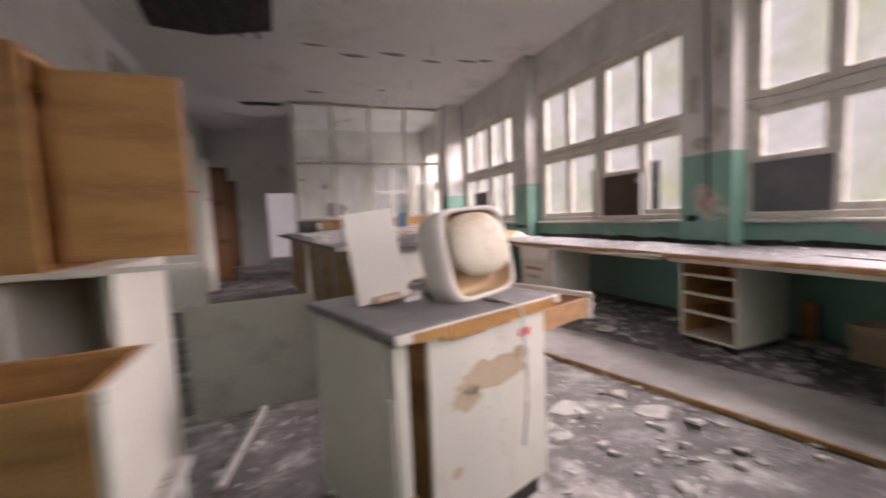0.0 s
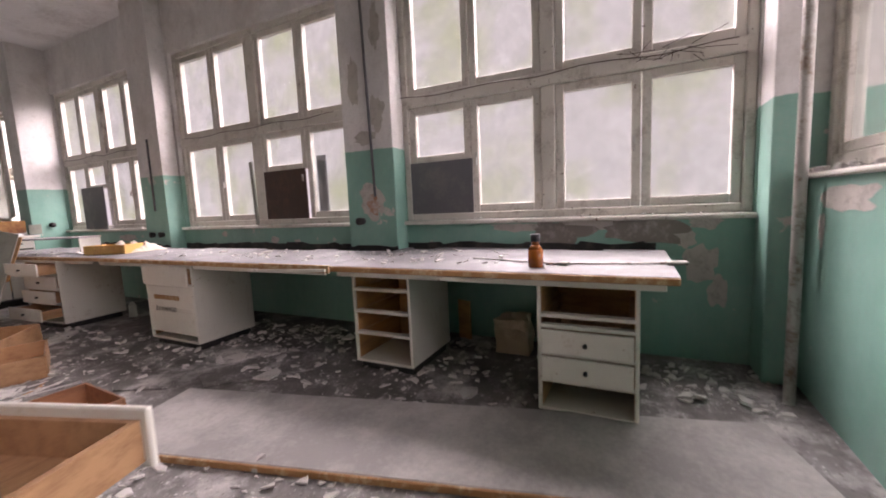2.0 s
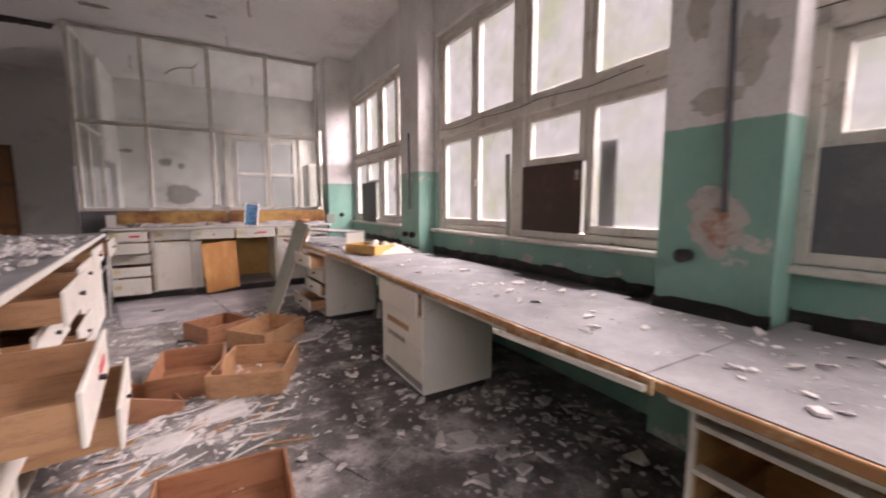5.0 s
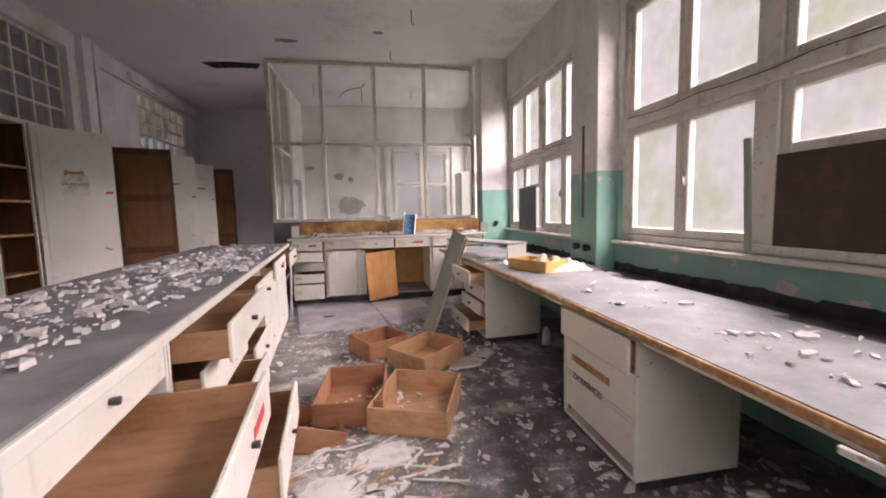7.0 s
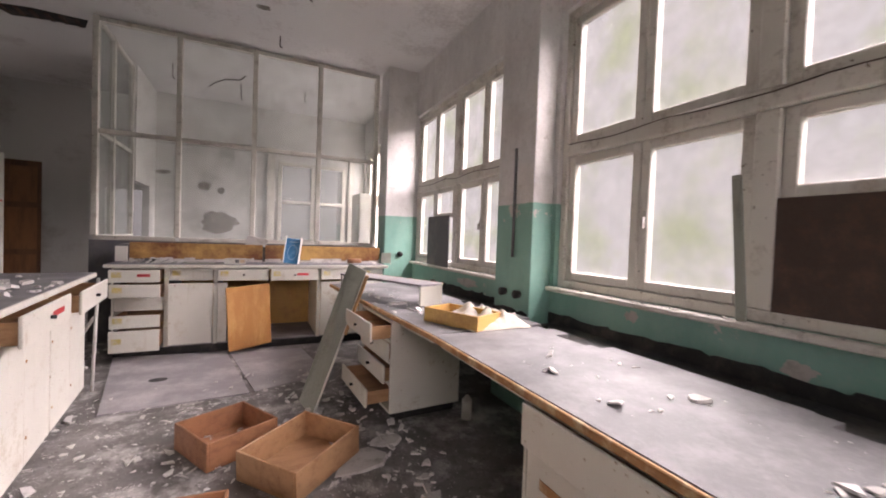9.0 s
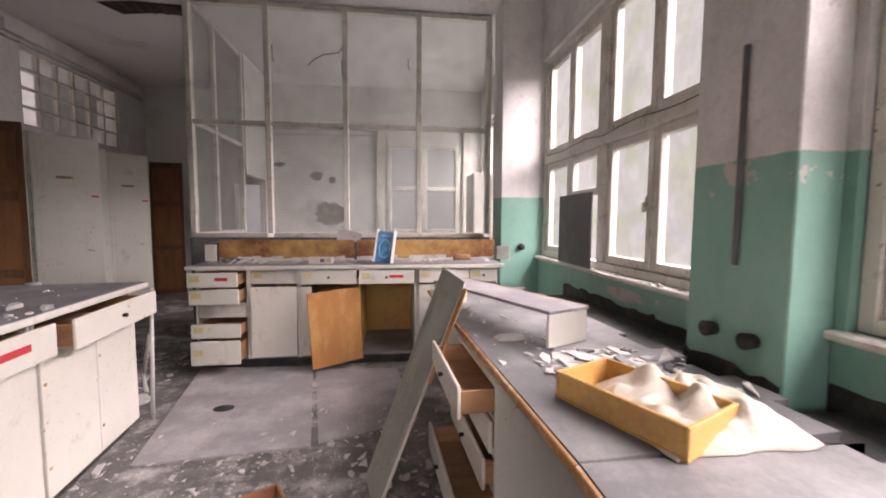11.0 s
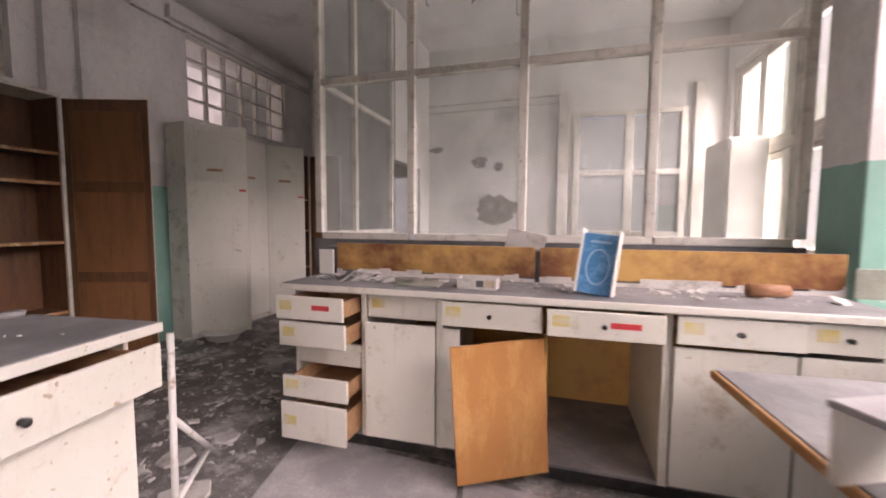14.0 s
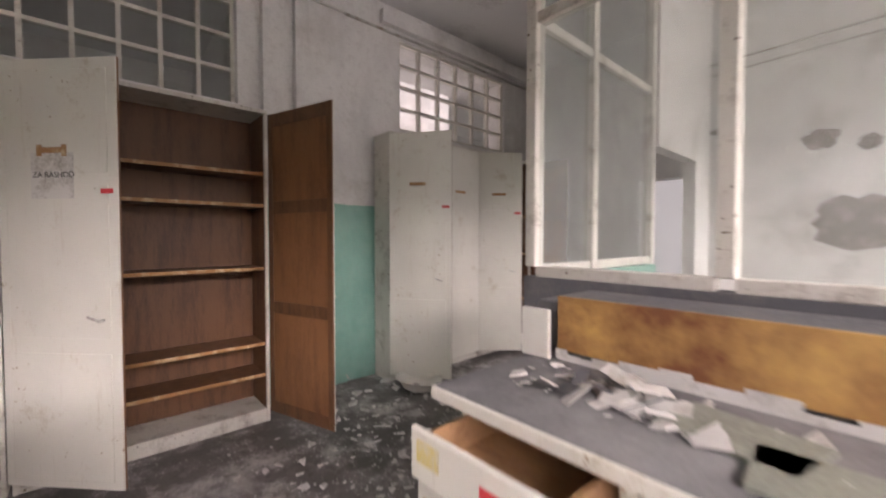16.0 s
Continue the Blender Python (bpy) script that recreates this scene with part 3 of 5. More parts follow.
leaf(ob, 0.06, 0.55, 0.07, h - 0.18, 25, "r", REDWOOD, ORANGE, roll=-3.5)
part("divider", boxes((0.555, 0.573, 0.01, part_y1 - CY0 - 0.015, 0.121, h - 0.165)), YELLOWWOOD, ob)
ob, w, h = counter_unit(2.90, CX1 - 0.05, "cream cabinet with a narrow door")
drawer(ob, 0.50, 0.5, 0.14, h - 0.15, 0.05, TURNY @ pose(0, 0.02, 0), sticker=True)
drawer(ob, 0.29, 0.5, 0.14, h - 0.15, 0.02, TURNY @ pose(0, 0.525, 0), sticker=True)
leaf(ob, 0.02, 0.5, 0.12, h - 0.17, 0, "l", WHITE)
leaf(ob, 0.51, w - 0.02, 0.12, h - 0.17, 0, "r", WHITE)

# ---- glazed partition ----
pt = thing("glazed_partition", Matrix(), "white timber partition with dusty glass", "partition", kind="structure")
XS = (0.44, 1.27, 2.13, 2.98, 3.82)
ZB, ZR, ZT = 1.27, 2.51, H
part("dwarf_wall", boxes((XS[0] - 0.04, 3.855, PY, PY + 0.1, 0, ZB - 0.05)), DARKBOARD, pt, "dark grey dwarf wall")
for x in XS:
    part("post", boxes((x - 0.03, x + 0.03, PY - 0.005, PY + 0.075, ZB, ZT - 0.002), bev=0.005), FRAME, pt)
for a, b in zip(XS, XS[1:]):
    for z in (ZB - 0.025, ZR, ZT - 0.04):
        part("rail", boxes((a + 0.031, b - 0.031, PY, PY + 0.07, z - 0.025, z + 0.028), bev=0.004), FRAME, pt)
    for z0, z1 in ((ZB + 0.003, ZR - 0.025), (ZR + 0.028, ZT - 0.065)):
        p = part("pane", boxes((a + 0.03, b - 0.03, PY + 0.03, PY + 0.034, z0, z1)), CLEAR, pt)
        p.visible_shadow = False
YS = (PY + 0.075, 9.62, 10.5)
part("dwarf_wall", boxes((XS[0] - 0.04, XS[0] + 0.06, PY + 0.1, 10.5, 0, ZB - 0.05)), WALL, pt)
for y in YS[1:]:
    part("post", boxes((XS[0] - 0.03, XS[0] + 0.04, y - 0.03, y + 0.03, ZB - 0.05, ZT - 0.002), bev=0.005), FRAME, pt)
for a, b in zip(YS, YS[1:]):
    for z in (ZB - 0.02, ZR, ZT - 0.04):
        part("rail", boxes((XS[0] - 0.025, XS[0] + 0.03, a + (0.031 if a > 9.2 else 0), b - 0.031, z - 0.025, z + 0.028), bev=0.004), FRAME, pt)
    p = part("pane", boxes((XS[0], XS[0] + 0.004, a, b - 0.03, ZB, ZT - 0.07)), CLEAR, pt)
    p.visible_shadow = False
structure("wall_office_west", boxes((XS[0] - 0.04, XS[0] + 0.06, 10.53, 11.8, 2.1, H), (XS[0] - 0.04, XS[0] + 0.06, 11.4, 11.8, 0, 2.1)), OFFICE, "plastered office wall beside its door")

# ---- island bench ----
IX0, IX1, IY0, IY1, IZ = 0.12, 1.07, 2.58, 7.17, 1.0
SKEW = pose(1.007, 7.15, 0, 0, 0, 6.0) @ pose(-1.085, -7.15, 0)      # the island stands askew to the walls
it = thing("island_worktop", SKEW, "long grey laminate worktop covered in plaster debris", "worktop")
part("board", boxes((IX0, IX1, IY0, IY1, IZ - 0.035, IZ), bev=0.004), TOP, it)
part("edging", boxes((IX1 + 0.0005, IX1 + 0.015, IY0, IY1, IZ - 0.036, IZ - 0.002), bev=0.003), WHITE, it)
FLIPX = Matrix(((-1, 0, 0, 0), (0, 1, 0, 0), (0, 0, 1, 0), (0, 0, 0, 1)))


def island_unit(y0, y1, rows, label, top=IZ, doors=0, tape=None, d=0.72, x=IX1 - 0.06, name="island_cabinet", skew=SKEW):
    ob = thing(name, skew @ pose(x, y0, 0), label, "cabinet", "island cabinets")
    w, h, t, k = y1 - y0, top - 0.036, 0.02, 0.08
    for a, b in ((0, t), (w - t, w)):
        part("side_panel", boxes((-d, 0, a, b, k, h), bev=0.003), WHITE, ob)
    part("bottom", boxes((-d, 0, t, w - t, k, k + t)), WHITE, ob)
    part("back", boxes((-d, -d + 0.01, t, w - t, k + t, h)), ORANGE, ob)
    part("plinth", boxes((-d + 0.04, -0.04, 0.02, w - 0.02, 0, k - 0.001)), BLACK, ob, "dark recessed plinth")
    z = h
    for i, (hh, pull) in enumerate(rows):
        z -= hh
        if pull is not None:
            drawer(ob, w - 0.04, 0.6, hh - 0.012, z + 0.006, pull, FLIPX @ pose(0, 0.02, 0), True, tape == i)
    if doors:
        ww = (w - 0.01) / doors
        for i in range(doors):
            dr = part("door", boxes((0.001, 0.019, 0.005 + i * ww + 0.002, 0.005 + (i + 1) * ww - 0.002, k, z - 0.004), bev=0.003), WHITE, ob)
            for zz in (k + 0.15, z - 0.15):
                bm = bmesh.new()
                cyl(bm, (0.0185, 0.03 + i * ww, zz), (0.022, 0.03 + i * ww, zz), 0.009)
                part("screw", bm, EDGE, dr, "rust-brown screw head")
    return ob


island_unit(2.78, 3.52, [(0.17, 0.0), (0.19, 0.32), (0.19, 0.10), (0.22, 0.0)], "white cabinet, one drawer with red tape pulled out", tape=1)
island_unit(3.53, 4.33, [(0.17, 0.20), (0.19, 0.10), (0.19, 0.20), (0.22, 0.34)], "white cabinet with four open drawers")
island_unit(4.34, 5.0, [(0.17, 0.16), (0.19, 0.03), (0.19, 0.13), (0.22, 0.0)], "white cabinet with two drawers ajar")
island_unit(5.42, 6.25, [(0.17, 0.12)], "white cabinet with a drawer ajar over doors", doors=2, tape=0)
island_unit(6.26, 7.10, [(0.17, 0.16)], "white cabinet with a drawer ajar over doors", doors=2)
leg = thing("folding_leg", Matrix(), "white steel folding leg frame beside the island", "frame")
for a, b in (((1.01, 7.19, 0.95), (0.97, 7.21, 0.0)), ((0.98, 7.20, 0.62), (0.53, 7.84, 0.012)), ((0.59, 7.75, 0.16), (0.93, 7.22, 0.2))):
    bm = bmesh.new()
    cyl(bm, a, b, 0.013)
    part("rod", bm, STEEL, leg, smooth=True)

# ---- wall cabinets in the corridor ----
REDBROWN = worn("brown_hardboard", (0.26, 0.12, 0.05), (0.15, 0.07, 0.03), 3, 0.45, 0.7, 0.5, 0.1, 50, stretch=(4, 4, 0.6))


def wardrobe(x, y0, y1, h, a_left, a_right, label, shelves, depth=0.25, tape=0.0):
    ob = thing("tall_cabinet", pose(x, y0, 0), label, "cabinet", "tall cabinets")
    w, t = y1 - y0, 0.022
    for a, b in ((0, t), (w - t, w)):
        part("side_panel", boxes((-depth, 0, a, b, 0, h), bev=0.003), FRAME, ob)
    part("top", boxes((-depth, 0.01, 0, w, h, h + 0.03), bev=0.004), FRAME, ob)
    part("plinth", boxes((-depth, -0.004, t, w - t, 0, 0.1), bev=0.003), FRAME, ob)
    part("back", boxes((-depth + 0.004, -depth + 0.012, t, w - t, 0.1, h - 0.001)), DARKWOOD, ob)
    for a in (t, w - t - 0.004):
        part("lining", boxes((-depth + 0.013, -0.02, a, a + 0.004, 0.102, h - 0.001)), DARKWOOD, ob)
    for i, z in enumerate(shelves):
        bm = boxes((-depth + 0.013, -0.03, t + 0.005, w - t - 0.005, z - 0.011, z + 0.011), bev=0.002)
        sh = part("shelf", bm, DARKWOOD, ob)
        part("shelf_edge", boxes((-0.0295, -0.022, t + 0.005, w - t - 0.005, z - 0.012, z + 0.012)), EDGE, sh)
    for s, ang in ((0, a_left), (1, a_right)):
        if ang is None:
            continue
        m = pose(0.002, 0 if s == 0 else w, 0, 0, 0, -ang if s == 0 else ang)
        a, b = (0.003, w / 2 - 0.003) if s == 0 else (-w / 2 + 0.003, -0.003)
        bm = boxes((0.012, 0.022, a, b, 0.08, h - 0.004), bev=0.002)
        bm.transform(m)
        d = part("door", bm, WHITE, ob, "cream painted panelled door")
        for z0, z1 in ((0.12, h * 0.36 - 0.04), (h * 0.36 + 0.04, h * 0.72), (h * 0.72 + 0.06, h - 0.06)):
            bm = boxes((0.0222, 0.026, a + 0.05, b - 0.05, z0, z1), bev=0.003)
            bm.transform(m)
            part("panel", bm, WHITE, d)
        bm = boxes((0.006, 0.0116, a, b, 0.08, h - 0.004))
        bm.transform(m)
        part("inner_face", bm, REDBROWN, d, "bare brown inner face")
        bars = [(a + 0.05, b - 0.05, zc, zc + 0.09) for zc in (0.08, h * 0.36, h * 0.68, h - 0.1)] + [(yy, yy + 0.05, 0.08, h - 0.004) for yy in (a, b - 0.05)]
        for bar in bars:
            bm = boxes((0.0, 0.0058, *bar), bev=0.002)
            bm.transform(m)
            part("inner_rail", bm, DARKWOOD, d)
        free = (b - 0.09, b - 0.02) if s == 0 else (a + 0.02, a + 0.09)
        bm = boxes((0.0262, 0.0275, *free, h * 0.7, h * 0.7 + 0.025))
        bm.transform(m)
        part("tape", bm, RED, d, "strip of red tape")
        mid = (a + b) / 2
        bm = boxes((0.0262, 0.034, mid - 0.10, mid + 0.06, h * 0.79, h * 0.79 + 0.03), bev=0.003)
        bm.transform(m)
        part("label_holder", bm, EDGE, d, "brown label holder")
        bm = bmesh.new()
        yk = free[0] if s == 0 else free[1]
        cyl(bm, (0.026, yk, h * 0.42), (0.06, yk, h * 0.42), 0.009)
        cyl(bm, (0.055, yk, h * 0.42), (0.055, yk - 0.06, h * 0.42 + 0.02), 0.007)
        bm.transform(m)
        part("handle", bm, PIPE, d, "bent metal handle", True)
    return ob


cab1 = wardrobe(-1.50, 7.0, 8.36, 2.35, 46, 108, "tall cream cabinet, doors open on brown shelves", (0.36, 0.60, 1.18, 1.66, 1.90), depth=0.34)
wardrobe(-1.50, 5.70, 6.98, 2.35, 88, None, "tall cream cabinet with one door, brown shelves", (0.4, 0.8, 1.2, 1.55, 1.9), depth=0.34)
wardrobe(-1.57, 9.52, 10.76, 2.42, 55, 3, "tall cream cabinet with one door ajar", (0.6, 1.2, 1.7), depth=0.28)
wardrobe(-1.57, 10.78, 11.8, 2.42, 42, 100, "tall cream cabinet, brown inner door showing", (0.6, 1.2, 1.7), depth=0.28)


def grid_window(name, x, y0, y1, z0, z1, ny, nz, label, mat):
    ob = thing(name, Matrix(), label, "window", kind="structure")
    bm = bmesh.new()
    wy, wz = (y1 - y0) / ny, (z1 - z0) / nz
    for i in range(ny + 1):
        y = y0 + i * wy
        box(bm, x - 0.03, x + 0.03, y - 0.014, y + 0.014, z0, z1)
    for j in range(nz + 1):
        z = z0 + j * wz
        box(bm, x - 0.027, x + 0.027, y0, y1, z - 0.014, z + 0.014)
    part("window_frame", bm, FRAME, ob)
    for i in range(ny):
        for j in range(nz):
            p = part("pane", boxes((x - 0.002, x + 0.002, y0 + i * wy + 0.014, y0 + (i + 1) * wy - 0.014, z0 + j * wz + 0.014, z0 + (j + 1) * wz - 0.014)), mat, ob)
            p.visible_shadow = False
    return ob


grid_window("window_6", LX - 0.08, 9.865, 11.585, 2.595, 3.525, 6, 4, "small-paned internal window with pink light behind", GLASS)
grid_window("window_7", LX - 0.12, 6.315, 8.235, 2.515, 3.605, 8, 4, "small-paned internal window, dark behind", CLEAR)

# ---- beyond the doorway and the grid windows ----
# flat glowing sheets added in place of the lit rooms beyond
structure("backdrop_corridor", boxes((LX - 1.6, LX - 1.58, 8.6, 12.0, 0.5, H)), GLOW_PINK, "glowing pinkish sheet for the lit room beyond the glass bricks", "backdrop")
structure("backdrop_doorway", boxes((-1.6, 4.7, 15.0, 15.02, 0, 3.5)), GLOW_DIM, "glowing sheet for the bright room beyond doorway and office window", "backdrop")

# ---- loose things: floor ----
def crate(name, m, w, d, h, mat, label, group="drawers on the floor"):
    """A pulled-out drawer lying open, with a cream front."""
    ob = thing(name, m, label, "drawer", group)
    t = 0.014
    part("bottom", boxes((0, w, 0, d, 0.004, 0.012)), mat, ob)
    for dims in ((0, t, 0, d), (w - t, w, 0, d), (t, w - t, d - t, d)):
        part("side", boxes((*dims, 0.0125, h), bev=0.003), mat, ob)
    part("side", boxes((t, w - t, 0, t, 0.0125, h), bev=0.003), mat, ob)
    return ob


def lay(cx, cy, ang, w, d, h=0.0, tilt=(0, 0)):
    return pose(cx, cy, h, tilt[0], tilt[1], ang) @ pose(-w / 2, -d / 2, 0)


crate("drawer_box", lay(2.04, 5.86, 30, 0.44, 0.42), 0.44, 0.42, 0.17, BROWN, "reddish brown plywood drawer lying on the floor")
crate("drawer_box", lay(2.28, 4.60, -20, 0.50, 0.60), 0.50, 0.60, 0.17, ORANGE_D, "pale brown plywood drawer lying on the floor")
crate("drawer_box", lay(1.85, 4.80, -4, 0.44, 0.62), 0.44, 0.62, 0.17, BROWN, "reddish brown plywood drawer lying on the floor")
crate("drawer_box", lay(2.45, 5.43, -50, 0.44, 0.52, 0.02, (3, 0)), 0.44, 0.52, 0.17, ORANGE_D, "pale brown plywood drawer lying askew")
crate("drawer_box", lay(2.02, 3.10, -3, 0.52, 0.50), 0.52, 0.50, 0.16, BROWN, "reddish brown drawer full of rubble")
crate("drawer_box", lay(1.55, 4.42, 20, 0.40, 0.34, 0.0, (0, 24)), 0.40, 0.34, 0.15, BROWN, "reddish brown drawer tipped against the island")

fb = thing("fallen_tabletop", pose(2.05, 2.60, 0.001, 0, 0, 13.9), "long grey laminate board lying on the floor", "board")
part("board", boxes((0.012, 0.655, -3.2, 0.14, 0, 0.034), bev=0.004), DUSTBOARD, fb)
part("edging", boxes((-0.004, 0.011, -3.3, 0.14, 0.0, 0.033), bev=0.003), EDGE, fb, "brown wooden edging")
# the dark gap beside the board, painted as a thin black strip
part("gap_line", boxes((0.656, 0.682, -3.1, 0.13, 0, 0.012), bev=0.002), BLACK, fb, "black strip painting the dark gap along the board")
for pts, z in ((((1.17, 6.63), (2.16, 6.72), (1.90, 8.10), (0.86, 8.18)), 0.014), (((2.20, 6.75), (2.85, 7.0), (2.7, 8.0), (1.94, 8.05)), 0.008)):
    bm = bmesh.new()
    lo = [bm.verts.new((x, y, 0.001)) for x, y in pts]
    hi = [bm.verts.new((x, y, z)) for x, y in pts]
    bm.faces.new(hi)
    for i in range(4):
        bm.faces.new((lo[i], lo[(i + 1) % 4], hi[(i + 1) % 4], hi[i]))
    fl = thing("floor_panel", Matrix(), "dusty grey sheet lying flat on the floor", "board", "sheets on the floor")
    part("sheet", bm, LINO, fl)
# no opening: the hole's darkness is the black of a flat disc
dr = thing("floor_drain", pose(1.41, 7.30, 0.015), "flat black disc painting the dark of a round hole in the sheet", "drain")
bm = bmesh.new()
bmesh.ops.create_circle(bm, cap_ends=True, segments=20, radius=0.075)
bm.transform(Matrix.Diagonal((1, 0.75, 1, 1)))
part("hole", bm, BLACK, dr)

def slab(a, b, c, d, t):
    """A flat board with the four corners given, t thick."""
    bm = bmesh.new()
    a, b, c, d = (Vector(p) for p in (a, b, c, d))
    nrm = (b - a).cross(d - a).normalized() * t / 2
    lo, hi = [bm.verts.new(p - nrm) for p in (a, b, c, d)], [bm.verts.new(p + nrm) for p in (a, b, c, d)]
    bm.faces.new(lo[::-1])
    bm.faces.new(hi)
    for q in range(4):
        bm.faces.new((lo[q], lo[(q + 1) % 4], hi[(q + 1) % 4], hi[q]))
    bmesh.ops.recalc_face_normals(bm, faces=bm.faces)
    bmesh.ops.bevel(bm, geom=bm.edges[:], offset=0.002, segments=1, affect="EDGES")
    return bm


FL, FR, HR, HL = Vector((2.53, 6.40, 0.012)), Vector((2.585, 6.05, 0.012)), Vector((3.125, 6.67, 1.045)), Vector((3.02, 6.93, 1.107))
OUT = (FR - FL).normalized()
pk = thing("leaning_board", Matrix(), "grey-green board with an orange edge leaning on a drawer", "board")
part("face", slab(FL, FR, HR, HL, 0.014), GREYBOARD, pk)
part("lip", slab(FR + OUT * 0.001, FR + OUT * 0.009, HR + OUT * 0.009, HR + OUT * 0.001, 0.016), FRAME, pk, "chipped white lip")
E0, E1 = FR.lerp(HR, 0.52) + OUT * 0.010, FR.lerp(HR, 0.97) + OUT * 0.010
part("edge_strip", slab(E0, E0 + OUT * 0.05, E1 + OUT * 0.065, E1, 0.008), ORANGE, pk, "bare orange plywood edge")

# shards of plaster
def chips(name, spots, n, label, seed, smin=0.006, smax=0.05, mat=PLASTER, top=0.0, thick=0.2):
    """Scattered flakes; spots: (x, y, spread x, spread y, weight)."""
    rnd = np.random.RandomState(seed)
    w = np.array([s[4] for s in spots], float)
    pick = rnd.choice(len(spots), n, p=w / w.sum())
    verts, faces = [], []
    for k in pick:
        sx, sy, dx, dy, _ = spots[k]
        x, y = sx + rnd.uniform(-1, 1) * dx, sy + rnd.uniform(-1, 1) * dy
        r = smin * (smax / smin) ** (rnd.rand() ** 1.6)
        m = rnd.randint(4, 7)
        ang = np.sort(rnd.rand(m)) * 2 * math.pi
        rad = r * rnd.uniform(0.55, 1.1, m)
        tx, ty = rnd.uniform(-0.3, 0.3, 2)
        h = min(0.018, r * thick)
        base = len(verts)
        low = [(x + a * math.cos(t), y + a * math.sin(t)) for a, t in zip(rad, ang)]
        lift = [tx * (px - x) + ty * (py - y) for px, py in low]
        mn = min(lift)
        for (px, py), l in zip(low, lift):
            verts.append((px, py, top + 0.0005 + l - mn))
        for (px, py), l in zip(low, lift):
            verts.append((x + (px - x) * 0.9, y + (py - y) * 0.9, top + 0.0005 + l - mn + h))
        faces.append(tuple(range(base + m, base + 2 * m)))
        for i in range(m):
            j = (i + 1) % m
            faces.append((base + i, base + j, base + m + j, base + m + i))
    me = bpy.data.meshes.new(name)
    me.from_pydata(verts, [], faces)
    me.materials.append(mat)
    return tagged(new(name, me), label, "debris", kind="stuff")


chips("plaster_rubble", [(2.6, 4.6, 0.7, 1.4, 5), (3.6, 2.6, 0.6, 1.3, 3), (3.5, 1.3, 0.6, 1.0, 2), (1.9, 1.6, 0.7, 1.0, 4), (1.7, 4.4, 0.5, 0.6, 5), (2.4, 6.4, 0.6, 0.8, 3),
                         (3.9, 0.0, 0.3, 0.5, 2), (3.6, 3.3, 0.5, 0.6, 3), (0.3, 2.4, 0.5, 1.5, 2), (-0.4, 8.8, 0.8, 0.9, 5), (0.3, 8.0, 0.4, 0.7, 2), (1.6, 3.0, 0.5, 1.0, 4), (1.4, 6.3, 0.5, 0.8, 2)],
      7000, "white plaster flakes strewn over the floor", 4, 0.003, 0.045)
chips("plaster_lumps", [(3.7, 1.9, 0.45, 0.7, 4), (3.5, 3.0, 0.5, 0.6, 3), (2.6, 4.2, 0.6, 1.0, 2), (1.7, 1.3, 0.6, 0.7, 2), (3.9, 0.0, 0.25, 0.4, 2), (2.8, 5.6, 0.4, 0.6, 2), (-1.1, 9.2, 0.5, 0.5, 2)],
      330, "chunks of fallen plaster on the floor", 44, 0.015, 0.075, thick=0.55)
chips("worktop_rubble", [(0.83, 4.2, 0.40, 1.2, 6), (0.74, 5.6, 0.36, 0.8, 2), (0.6, 6.6, 0.3, 0.4, 0.12)], 1000, "plaster lumps covering the island worktop", 7, 0.006, 0.045, top=IZ, thick=0.5)
chips("bench_rubble", [(3.6, 2.6, 0.3, 0.9, 4), (3.6, 4.1, 0.25, 0.7, 1.2), (3.7, 1.5, 0.35, 0.5, 2.5), (3.45, 6.0, 0.35, 0.4, 1.6), (3.3, 7.0, 0.25, 0.4, 1)], 420, "plaster flakes on the bench", 9, 0.004, 0.04, top=BZ)
chips("torn_laminate", [(3.62, 5.78, 0.30, 0.26, 3), (3.85, 5.7, 0.15, 0.2, 1)], 150, "torn pale laminate flakes on the bench", 14, 0.012, 0.075, mat=PAPER, top=BZ, thick=0.15)
chips("dark_flakes", [(3.62, 5.78, 0.28, 0.26, 3)], 60, "dark torn flakes on the bench", 15, 0.012, 0.06, mat=DARKBOARD, top=BZ, thick=0.2)
chips("counter_scraps", [(1.15, 8.36, 0.25, 0.13, 3), (2.0, 8.36, 0.9, 0.14, 2), (3.2, 8.36, 0.45, 0.14, 2)], 160, "paint scraps on the counter", 12, 0.006, 0.05, mat=PLASTER, top=CZ)
rnd = random.Random(5)
